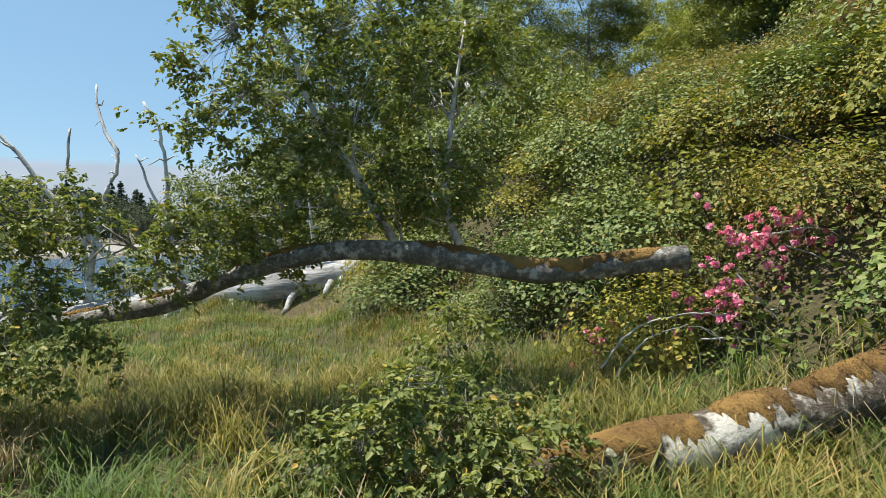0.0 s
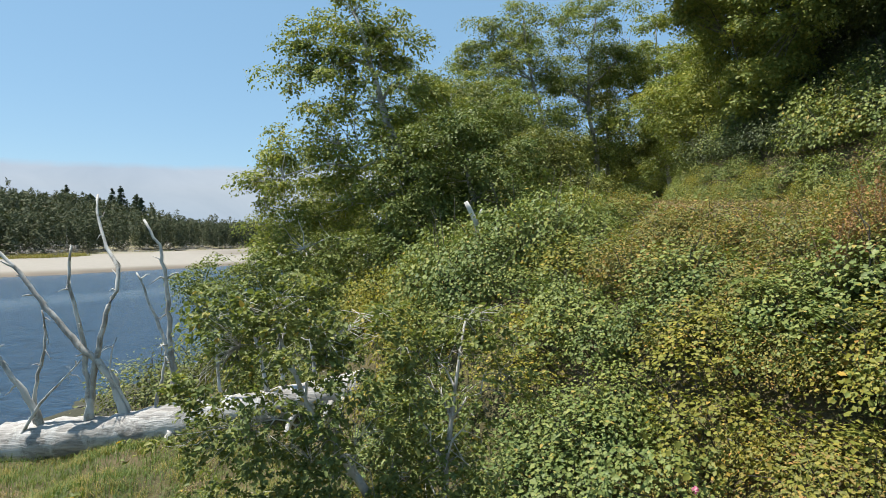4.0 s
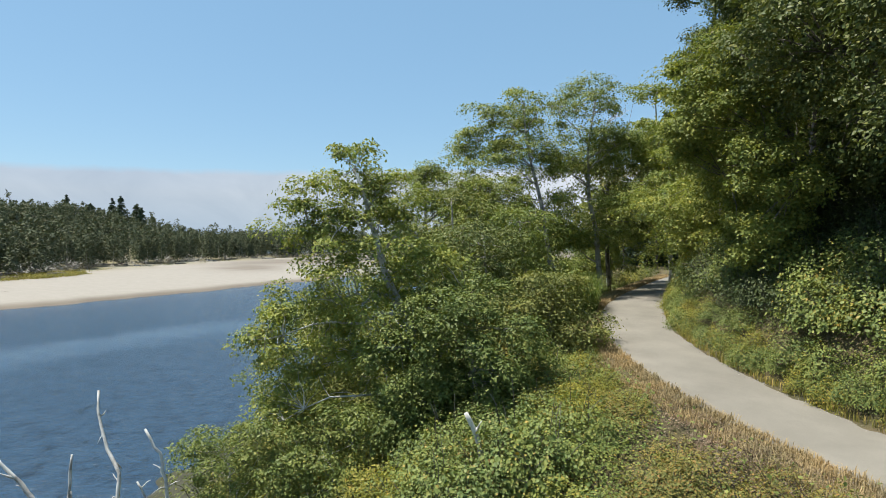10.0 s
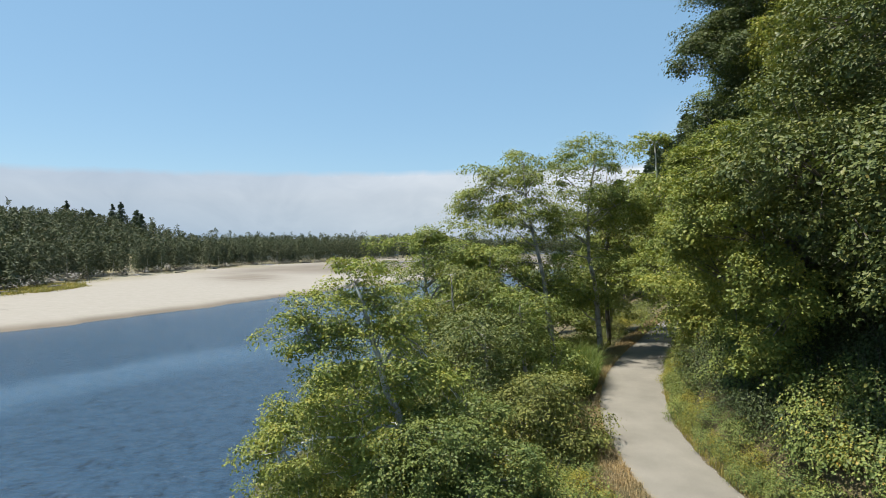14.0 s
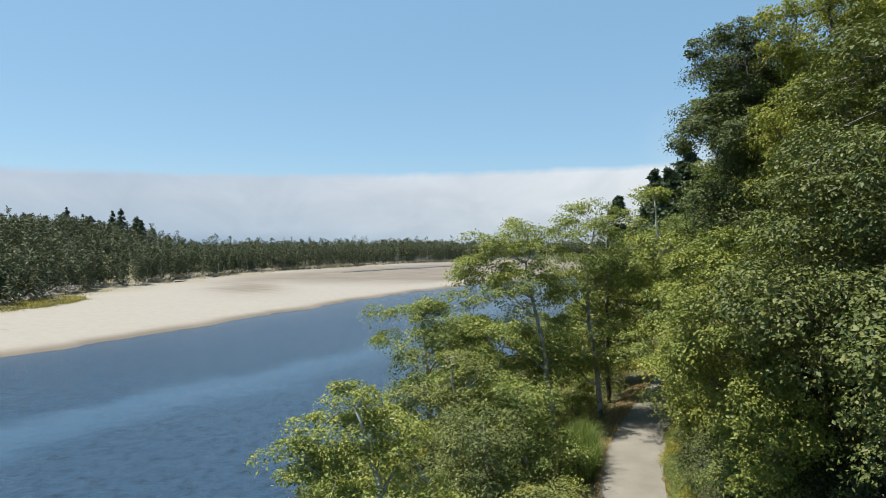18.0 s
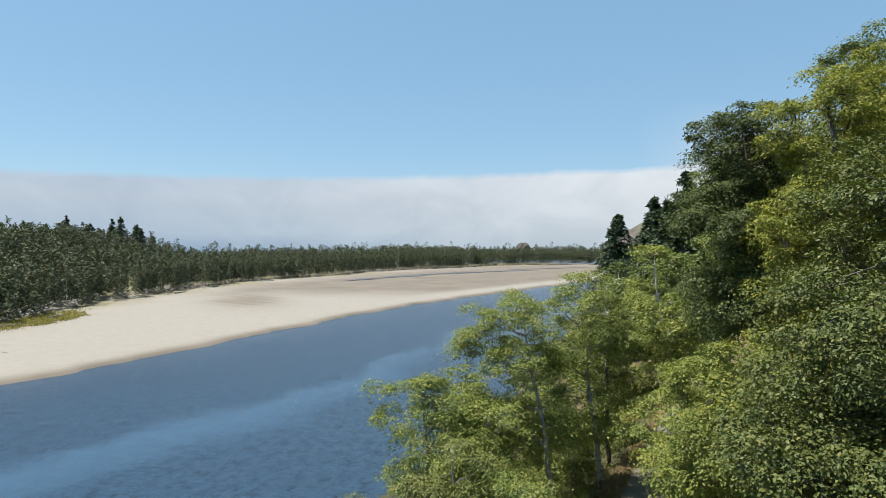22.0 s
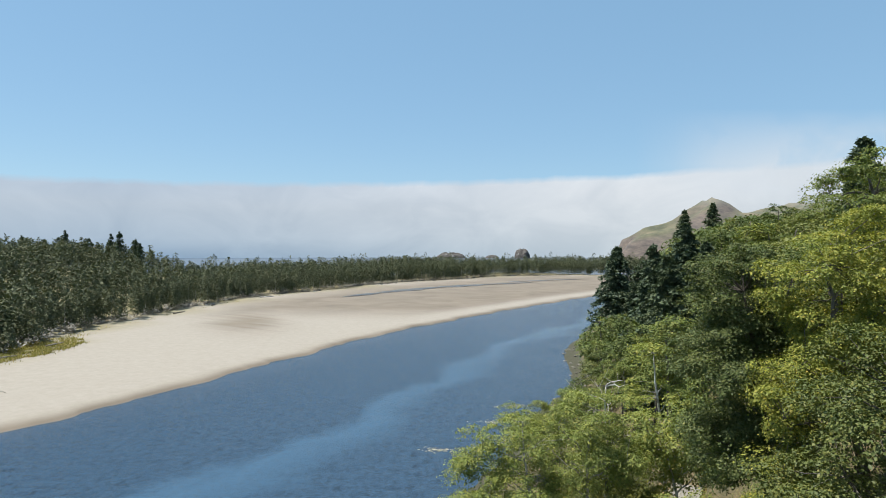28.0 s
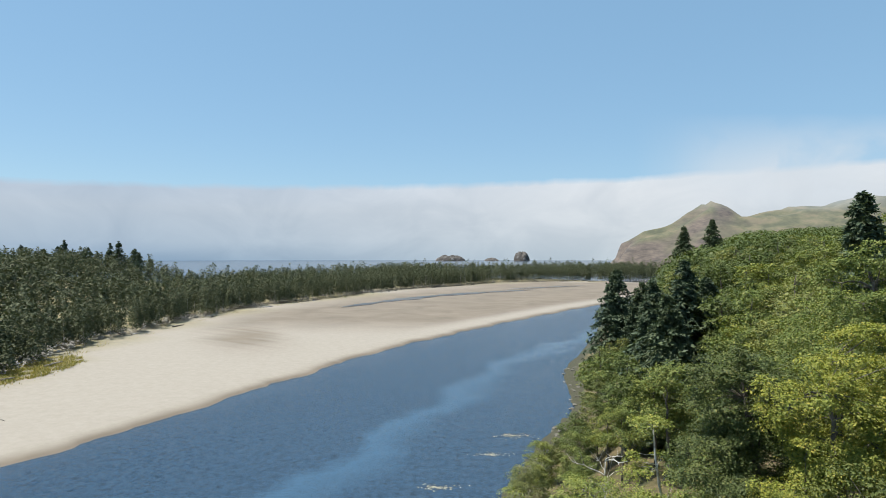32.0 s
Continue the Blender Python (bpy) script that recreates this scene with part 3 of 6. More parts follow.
def backdrop_fog():
    """The marine fog bank far out over the sea, a self-glowing sheet with a soft, wavering top."""
    m, n, l, b = mat("fog_bank")
    tc = n.new("ShaderNodeTexCoord")
    sep = n.new("ShaderNodeSeparateXYZ")
    l.new(tc.outputs["Object"], sep.inputs[0])
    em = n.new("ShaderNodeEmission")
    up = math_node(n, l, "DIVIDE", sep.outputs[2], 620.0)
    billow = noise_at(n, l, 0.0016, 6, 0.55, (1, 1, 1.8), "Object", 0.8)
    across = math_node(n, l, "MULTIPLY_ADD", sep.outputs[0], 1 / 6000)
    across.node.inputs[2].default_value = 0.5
    # Daylight on the fog is put into these emission colours
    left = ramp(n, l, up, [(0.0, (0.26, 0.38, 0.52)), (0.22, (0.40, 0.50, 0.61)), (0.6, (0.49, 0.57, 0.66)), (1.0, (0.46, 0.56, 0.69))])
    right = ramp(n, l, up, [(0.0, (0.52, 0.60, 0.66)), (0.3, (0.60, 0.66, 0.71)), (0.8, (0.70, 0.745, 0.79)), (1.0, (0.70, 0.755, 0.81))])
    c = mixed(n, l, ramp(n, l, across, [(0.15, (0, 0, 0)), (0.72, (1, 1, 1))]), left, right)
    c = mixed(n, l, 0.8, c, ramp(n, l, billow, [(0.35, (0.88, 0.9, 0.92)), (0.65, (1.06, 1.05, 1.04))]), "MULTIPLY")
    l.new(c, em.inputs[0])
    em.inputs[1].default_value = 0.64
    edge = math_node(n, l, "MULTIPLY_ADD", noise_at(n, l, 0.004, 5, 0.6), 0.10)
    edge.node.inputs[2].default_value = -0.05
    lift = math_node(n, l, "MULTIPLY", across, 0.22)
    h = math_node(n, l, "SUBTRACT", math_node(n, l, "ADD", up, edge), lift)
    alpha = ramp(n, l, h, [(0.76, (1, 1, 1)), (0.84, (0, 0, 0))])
    tr, mx = n.new("ShaderNodeBsdfTransparent"), n.new("ShaderNodeMixShader")
    l.new(alpha, mx.inputs[0])
    l.new(tr.outputs[0], mx.inputs[1])
    l.new(em.outputs[0], mx.inputs[2])
    l.new(mx.outputs[0], n["Material Output"].inputs[0])
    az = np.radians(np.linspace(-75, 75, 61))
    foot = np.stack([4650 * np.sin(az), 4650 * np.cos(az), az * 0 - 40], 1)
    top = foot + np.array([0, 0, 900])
    tagged(new("backdrop", strip("backdrop", foot, top, m)), "glowing pale grey sheet for the fog bank over the distant sea", "fog", kind="structure")


backdrop_fog()


# ---- plants ----
def envelope_points(rng, envelopes, n):
    """Places inside the ellipsoids (centre, radii), denser towards their skins."""
    vol = np.array([e[3] * e[4] * e[5] for e in envelopes]) ** 0.7
    k = rng.choice(len(envelopes), n, p=vol / vol.sum())
    E = np.array(envelopes)[k]
    d = unit(rng.standard_normal((n, 3)))
    return E[:, :3] + d * E[:, 3:] * (rng.uniform(0.35, 1.0, (n, 1)) ** 0.6) * rng.uniform(0.85, 1.12, (n, 1))


def crown_and_limbs(rng, trunk, radius, envelopes, clusters, per, leaf, clump=0.55, flat=0.4, limbs=9, fine=False, aspect=0.62):
    """Leaf sprays round twig ends inside the envelopes, and the limbs that carry them."""
    C = envelope_points(rng, envelopes, clusters)
    C = C + unit(C - C.mean(0)) * clump * 0.2
    mid = C.mean(0)
    tw = max(3, per // 26)
    big = rng.uniform(0.55, 1.45, (clusters, 1, 1))
    way = unit(rng.standard_normal((clusters, tw, 3)) * 0.9 + 0.6 * unit(C - mid)[:, None] + np.array([0, 0, 0.15])) * np.array([1.1, 1.1, 0.2 + 0.8 * flat])
    pick = rng.integers(0, tw, (clusters, per))
    d = np.take_along_axis(way, pick[..., None].repeat(3, 2), 1)
    u = rng.random((clusters, per, 1)) ** 0.7
    P = C[:, None] + d * clump * 1.55 * big * u + rng.standard_normal((clusters, per, 3)) * clump * np.array([0.125, 0.125, 0.08])
    P[..., 2:] -= 0.3 * clump * u * u
    if not fine:
        # most leaves roof a tilted, lumpy pad, so that each spray has a lit top and a shaded underside
        dome = rng.random((clusters, per)) < 0.66
        q = unit(rng.standard_normal((clusters, per, 3)) + 0.55 * unit(C - mid)[:, None] + np.array([0, 0, 0.75]))
        wave = 1 + 0.28 * np.sin(5 * q[..., :1] + 9 * big) * np.sin(5 * q[..., 1:2] + 23 * big) + 0.09 * rng.standard_normal((clusters, per, 1))
        Q = C[:, None] + q * clump * 0.98 * big * wave * np.array([1.12, 1.12, 0.34 + 0.6 * flat])
        P, d = np.where(dome[..., None], Q, P), np.where(dome[..., None], q, d)
    P, d = P.reshape(-1, 3), d.reshape(-1, 3)
    lv = leaves(P, leaf * (1.0 if fine else 1.15), rng, d, 0.95 if fine else 0.6, 0.45 if fine else 0.75, aspect, fine, 0.25, 0.35, 0.5 if fine else 0.44)
    T = np.asarray(trunk, float)
    wood = [tube(T, np.linspace(radius, radius * 0.22, len(T)), 8, 0.06, rng)]
    ends = C[rng.choice(clusters, min(limbs, clusters), replace=False)]
    nodes = [T[len(T) // 3:]]
    for e in ends:
        s = T[np.argmin(np.linalg.norm(T - (e - np.array([0, 0, 0.45 * np.linalg.norm((e - T[-1])[:2]) + 0.3])), axis=1))]
        b = bent(s, e, 7, 0.05 * np.linalg.norm(e - s), rng, 0.05 * np.linalg.norm(e - s) ** 0.5)
        wood.append(tube(b, np.linspace(radius * 0.3, radius * 0.05, 7), 5, 0, None, False))
        nodes.append(b[2:])
    N = np.concatenate(nodes)
    for c in C:
        s = N[np.argmin(((N - c) ** 2).sum(1))]
        if np.linalg.norm(s - c) > 0.1:
            wood.append(tube(bent(s, c, 4, 0.04, rng, 0.05), np.linspace(radius * 0.1, radius * 0.035, 4), 3, 0, None, False))
    return lv, wood, min(limbs, clusters)


def broadleaf(name, label, category, trunk, radius, envelopes, clusters, per, leaf, material, seed, bark=BARK, clump=0.55, flat=0.4, limbs=9, fine=False, group="", aspect=0.62):
    """A broadleaf tree or shrub: an empty at its foot over trunk, limbs and crown."""
    if not fine and not group.startswith("hillside"):
        per, leaf = int(per * 1.1), leaf * 0.95
    rng = np.random.default_rng(seed)
    base = np.array(trunk[0], float)
    T = resampled(np.array(trunk, float), max(0.25, (trunk[-1][2] - trunk[0][2]) / 14))
    T[1:, :2] += rng.standard_normal((len(T) - 1, 2)) * radius * 0.25
    lv, wood, many = crown_and_limbs(rng, T, radius, envelopes, clusters, per, leaf, clump, flat, limbs, fine, aspect)
    root = new(name)
    root.matrix_basis = Matrix.Translation(base)
    part("trunk", tubes_mesh("trunk", [(wood[0][0] - base, wood[0][1])], bark), root)
    for v, f in wood[1:1 + many]:
        part("limb", tubes_mesh("limb", [(v - base, f)], bark), root)
    tagged(part("branching", tubes_mesh("branching", [(v - base, f) for v, f in wood[1 + many:]], bark), root), kind="stuff")
    part("crown", mesh_from("crown", lv[0] - base, lv[1], material), root)
    return tagged(root, label, category, group)


def gz(x, y):
    return float(land(x, y)[0])


def spruce(name, label, base, height, radius, seed, sprays=900, material=SPRUCE, group=""):
    rng = np.random.default_rng(seed)
    root = new(name)
    root.matrix_basis = Matrix.Translation(base)
    # boughs in loose whorls; each carries short flat sprays that hang at its sides
    many = max(60, sprays // 9)
    t = np.sort(rng.random(many)) ** 0.85
    a = rng.uniform(0, 6.28, many)
    reach = radius * (0.04 + (1 - t) ** 0.72) * rng.uniform(0.55, 1.05, many) * (1 - 0.45 * np.clip(0.12 - t, 0, 1) / 0.12)
    per = 66
    u = rng.random((many, per)) ** 0.7
    d = np.stack([np.cos(a), np.sin(a)], 1)[:, None]
    side = np.stack([-np.sin(a), np.cos(a)], 1)[:, None]
    off = rng.standard_normal((many, per)) * 0.15 * reach[:, None] * (1.15 - u)
    xy = d * (u * reach[:, None])[..., None] + side * off[..., None]
    z = height * (0.04 + 0.95 * t)[:, None] + reach[:, None] * (0.10 * u - 0.34 * u * u) - np.abs(off) * 0.35 - rng.random((many, per)) * 0.012 * height
    Q = np.concatenate([xy, z[..., None]], -1).reshape(-1, 3)
    out = np.concatenate([np.broadcast_to(d, xy.shape) + side * np.sign(off)[..., None] * 0.7, np.zeros((many, per, 1))], -1).reshape(-1, 3)
    v, f = leaves(Q, (0.02 if sprays > 1000 else 0.036) * height + 0.026 * height * (1 - Q[:, 2] / height).clip(0, 1), rng, out, 0.7, 0.25, 0.42, False, 0.45, 0.3, 0.4)
    part("trunk", tubes_mesh("trunk", [tube([(0, 0, -0.5), (0, 0, height * 0.5), (0, 0, height * 0.99)], [height * 0.014, height * 0.009, 0.03], 7)], BARK_DARK), root)
    part("crown", mesh_from("crown", v, f, material), root)
    return tagged(root, label, "tree", group)


def shrub_mesh(seed, material, count, leaf, aspect, lump=0.22, fine=False):
    """A mound of leaves about one metre in radius, lumpy and open, over a hidden tangle of stems."""
    rng = np.random.default_rng(seed)
    d = unit(rng.standard_normal((count, 3)))
    d[:, 2] = np.abs(d[:, 2]) * 1.1 - 0.15
    ph = rng.uniform(0, 6, 6)
    r = 0.82 + lump * (np.sin(4 * d[:, 0] + ph[0]) * np.cos(4 * d[:, 1] + ph[1]) + 0.6 * np.sin(7 * d[:, 1] + ph[2] + 3 * d[:, 2])) + 0.12 * rng.standard_normal(count)
    r = r * np.where(rng.random(count) < 0.25, rng.uniform(0.55, 0.95, count), 1)
    P = d * r[:, None] * np.array([1, 1, 0.8])
    v, f = leaves(P, leaf, rng, d, 0.75, 0.8, aspect, fine, 0.2, 0.35, 0.45)
    return mesh_from("foliage", v, f, material)


def stems_mesh(seed, n=14, material=BARK_DARK):
    rng = np.random.default_rng(seed)
    out = []
    for _ in range(n):
        d = unit(rng.standard_normal(3) * np.array([1, 1, 0.3]) + np.array([0, 0, 0.8])) * rng.uniform(0.7, 1.05)
        out.append(tube(bent((0, 0, -0.4), d, 5, 0.12, rng, 0.03), np.linspace(0.014, 0.004, 5), 3, 0, None, False))
    return tubes_mesh("stem_tangle", out, material)


def shrub(name, label, seed, material, count, leaf, aspect, group, lump=0.22, fine=False):
    root = new(name)
    tagged(part("stem_tangle", stems_mesh(seed), root), kind="stuff")
    part("foliage", shrub_mesh(seed, material, count, leaf, aspect, lump, fine), root)
    return tagged(root, label, "shrub", group)


SHRUBS = {
    "bramble": [shrub("bramble_bush", "tangled green blackberry bush covering the bank", 21 + k, BRAMBLE, 2700, 0.054, 0.85, "bushes on the bank") for k in range(3)],
    "dry": [shrub("bramble_bush", "bramble bush with reddish and yellowing leaves on the bank", 31 + k, BRAMBLE_DRY, 2300, 0.052, 0.75, "bushes on the bank") for k in range(2)],
    "thimble": [shrub("salmonberry_bush", "bright yellow-green salmonberry bush on the bank", 41 + k, THIMBLE, 2500, 0.052, 0.8, "bushes on the bank") for k in range(2)],
    # Bank bushes with the shade put into their leaf colour
    "shade": [shrub("huckleberry_bush", "bank bush with leaves coloured dark in place of shade", 61 + k, SHADE_LEAF, 2300, 0.058, 0.6, "bushes on the bank") for k in range(2)],
    "rose": [shrub("wild_rose_thicket", "fine-leaved rose thicket with reddish and green leaves", 65 + k, BRAMBLE_DRY, 5200, 0.034, 0.6, "bushes on the bank", 0.22, True) for k in range(2)],
    "close": [shrub("bramble_bush", "low green bramble bush with small leaflets", 68 + k, BRAMBLE, 4600, 0.042, 0.7, "bushes on the bank", 0.25, True) for k in range(2)],
    "willow": [shrub("willow_bush", "small-leaved dark willow bush near the shore", 51 + k, ALDER_DARK, 2500, 0.06, 0.55, "bushes on the bank") for k in range(2)],
}
USED = set()


def place_shrub(kind, x, y, r, rng, tall=1.0, sink=0.35):
    """Sets a bush of the kind down on the land: the first of each is moved there, later ones are copies."""
    src = SHRUBS[kind][rng.integers(len(SHRUBS[kind]))]
    z = gz(x, y) + 0.02 * r
    m = Matrix.Translation((x, y, z)) @ Matrix.Rotation(rng.uniform(0, 6.28), 4, "Z")
    if src.name in USED:
        return copy_thing(src, m @ Matrix.Diagonal((r, r, r * tall, 1)))
    USED.add(src.name)
    src.matrix_basis = m
    return src


def plant_bank():
    rng = np.random.default_rng(77)
    for y in np.arange(4.5, 31, 1.05):
        for x in np.arange(-6, 9, 1.05):
            px, py = x + rng.uniform(-0.45, 0.45), y + rng.uniform(-0.45, 0.45)
            s, _ = beside_road(px, py)
            left = -s[0] - WIDTH / 2
            z = gz(px, py)
            if left < 0.9 or z < 2.0 or (py < 15.2 and px < -0.9) or (np.hypot((px - 6.25) / 1.2, (py - 12.9) / 3.4) < 1):
                continue
            q = rng.random()
            edge = left < 3.2
            kind = ("dry" if q < 0.4 else "thimble" if q < 0.8 else "bramble") if edge else ("bramble" if q < 0.66 else "thimble" if q < 0.88 else "dry")
            if px < -1.2 and py > 12:
                kind = "willow" if q < 0.6 else "thimble"
            r = rng.uniform(0.8, 1.2) * (0.5 if left < 1.8 else 0.75 if edge else 1.0)
            place_shrub(kind, px, py, r, rng, rng.uniform(0.7, 1.1))
    for y in np.arange(5.5, 44, 0.95):
        for k in np.arange(0.8, 9.2, 0.95):
            j = np.argmin(np.abs(LINE[:, 1] - y) + (LINE[:, 1] > 60) * 99)
            w = LINEWAY[j]
            off = WIDTH / 2 + k + rng.uniform(-0.3, 0.3)
            px, py = LINE[j, 0] + w[1] * off, LINE[j, 1] - w[0] * off + rng.uniform(-0.5, 0.5)
            # The upper slope takes shade-coloured bushes for the gloom under the canopy
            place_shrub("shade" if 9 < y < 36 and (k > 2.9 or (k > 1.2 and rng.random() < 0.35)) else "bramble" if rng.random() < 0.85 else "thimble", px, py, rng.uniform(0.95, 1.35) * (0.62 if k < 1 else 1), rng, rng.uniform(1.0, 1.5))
    for y in np.arange(5.5, 46, 0.55):
        j = np.argmin(np.abs(LINE[:, 1] - y) + (LINE[:, 1] > 60) * 99)
        off = WIDTH / 2 + 0.55 + rng.uniform(-0.12, 0.12)
        place_shrub("bramble" if rng.random() < 0.6 else "thimble", LINE[j, 0] + LINEWAY[j, 1] * off, LINE[j, 1] - LINEWAY[j, 0] * off, rng.uniform(0.45, 0.65), rng, rng.uniform(1.0, 1.5))


plant_bank()


def undergrowth():
    """Low leaves and trailing stems that close the gaps between the bushes."""
    rng = np.random.default_rng(78)
    n = 210000
    x, y = rng.uniform(-7, 24, n), 3 + 43 * rng.random(n) ** 1.45
    s, _ = beside_road(x, y)
    z = land(x, y)
    left = -s - WIDTH / 2
    bare = (np.hypot((x - 6.0) / 1.2, (y - 12.8) / 3.2) < 1) & (rng.random(n) < 0.8)
    keep = (((left > 0.9) & (z > 1.9) & ((y > 15.2) | (x > -0.9))) | ((s > WIDTH / 2 + 0.35) & (s < 14))) & ~bare & ((y < 26) | (rng.random(n) < 0.6))
    P = np.stack([x, y, z + rng.uniform(0.03, 0.45, n)], 1)[keep]
    v, f = leaves(P, 0.07, rng, None, 1.2, 0, 0.75)
    tagged(new("undergrowth", mesh_from("undergrowth", v, f, BRAMBLE)), "low trailing bramble leaves between the bushes", "undergrowth", kind="stuff")


undergrowth()


def understory():
    """Tall willow and salmonberry thickets under the bank trees."""
    rng = np.random.default_rng(79)
    for y in np.arange(20, 72, 2.0):
        for x in np.arange(-10, 24, 2.0):
            px, py = x + rng.uniform(-0.8, 0.8), y + rng.uniform(-0.8, 0.8)
            shore = np.interp(py, SHORE[:, 0], SHORE[:, 1])
            left = -float(beside_road(px, py)[0][0]) - WIDTH / 2
            if left < 1.9 or px < shore + 3.5 or (py < 27 and px > 2.4) or (abs(px - 6.2) < 1.9 and abs(py - 29.6) < 3.6):
                continue
            r = rng.uniform(1.3, 1.9) if py < 31 or px / py < 0.08 else rng.uniform(1.0, 1.5)
            place_shrub("willow" if rng.random() < 0.65 else "thimble", px, py, r, rng, rng.uniform(0.9, 1.5))


understory()


def path_side_thicket():
    """Salmonberry standing shoulder-high along the river side of the path."""
    rng = np.random.default_rng(83)
    for y in np.arange(16.0, 24.5, 0.95):
        for k in (1.7, 2.6, 3.6):
            j = np.argmin(np.abs(LINE[:, 1] - y))
            off = WIDTH / 2 + k + rng.uniform(-0.3, 0.3)
            place_shrub("thimble" if rng.random() < 0.75 else "bramble", LINE[j, 0] - LINEWAY[j, 1] * off, LINE[j, 1] + LINEWAY[j, 0] * off, rng.uniform(0.75, 1.0) * (0.72 if k < 2 else 1.05) * (0.8 if y > 20.5 else 1), rng, rng.uniform(0.9, 1.3))


path_side_thicket()


def dry_litter():
    """Brown fallen leaves and twigs on the bare strip beside the path."""
    rng = np.random.default_rng(80)
    n = 26000
    x, y = 6.0 + rng.standard_normal(n) * 0.7, 12.3 + rng.standard_normal(n) * 2.4
    s, _ = beside_road(x, y)
    ok = (-s - WIDTH / 2) > 0.25
    P = np.stack([x, y, land(x, y) + rng.uniform(0.0, 0.05, n)], 1)[ok]
    v, f = leaves(P, 0.042, rng, None, 1.0, 0, 0.45)
    tagged(new("dry_litter", mesh_from("dry_litter", v, f, LITTER)), "brown dead leaves and bark litter on bare ground", "litter", kind="stuff")


dry_litter()

for sx, sy, sr in ((-1.25, 12.3, 0.8), (-0.85, 13.2, 1.0), (-0.5, 12.6, 1.0), (-0.9, 14.4, 1.0), (0.0, 13.3, 1.25), (1.3, 13.2, 1.3), (0.6, 12.5, 1.2), (2.3, 12.9, 1.2), (1.6, 14.2, 1.2), (3.0, 14.0, 1.1), (0.2, 14.9, 1.2)):
    place_shrub("bramble" if sx > -0.5 else "thimble", sx, sy, sr, np.random.default_rng(int(sx * 10 + 50)), 1.45)
for sx, sy, sr in ((-2.4, 15.4, 1.0), (-1.6, 15.2, 1.1), (-3.2, 15.8, 0.95), (-2.0, 16.2, 1.2), (-1.3, 14.7, 0.9), (-4.2, 16.2, 0.95), (-5.4, 16.4, 0.85), (-3.5, 14.9, 0.6)):
    place_shrub("willow" if sx < -2 else "thimble", sx, sy, sr, np.random.default_rng(int(sx * 10 + 150)), 1.35)
for sx, sy, sr in ((3.7, 5.5, 0.55), (4.2, 5.2, 0.6), (4.5, 6.0, 0.7), (3.3, 6.7, 0.65), (4.9, 5.5, 0.65), (5.4, 6.3, 0.75), (2.6, 6.9, 0.6), (1.8, 7.3, 0.65), (1.0, 7.8, 0.65), (3.9, 6.8, 0.7), (0.5, 8.4, 0.6), (4.9, 7.6, 0.7), (5.6, 8.3, 0.75), (5.3, 9.2, 0.7), (6.2, 9.6, 0.7), (5.9, 7.2, 0.75), (6.5, 8.4, 0.7), (3.0, 8.8, 0.8), (3.7, 9.5, 0.85), (2.4, 9.3, 0.8), (4.3, 8.7, 0.8), (3.2, 10.3, 0.9), (4.4, 10.2, 0.8), (2.2, 10.5, 0.9), (5.2, 10.4, 0.75), (5.0, 11.4, 0.8), (4.2, 11.4, 0.85), (6.0, 10.8, 0.6), (3.4, 8.05, 0.85), (4.2, 8.0, 0.85), (2.5, 8.2, 0.8), (5.2, 8.5, 0.8), (6.1, 8.9, 0.7), (1.5, 8.9, 0.8)):
    # Bushes below the fallen trunk are shade-coloured too
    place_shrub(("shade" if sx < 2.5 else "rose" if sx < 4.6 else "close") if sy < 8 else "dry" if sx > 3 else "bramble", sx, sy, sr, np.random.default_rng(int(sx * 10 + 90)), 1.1)


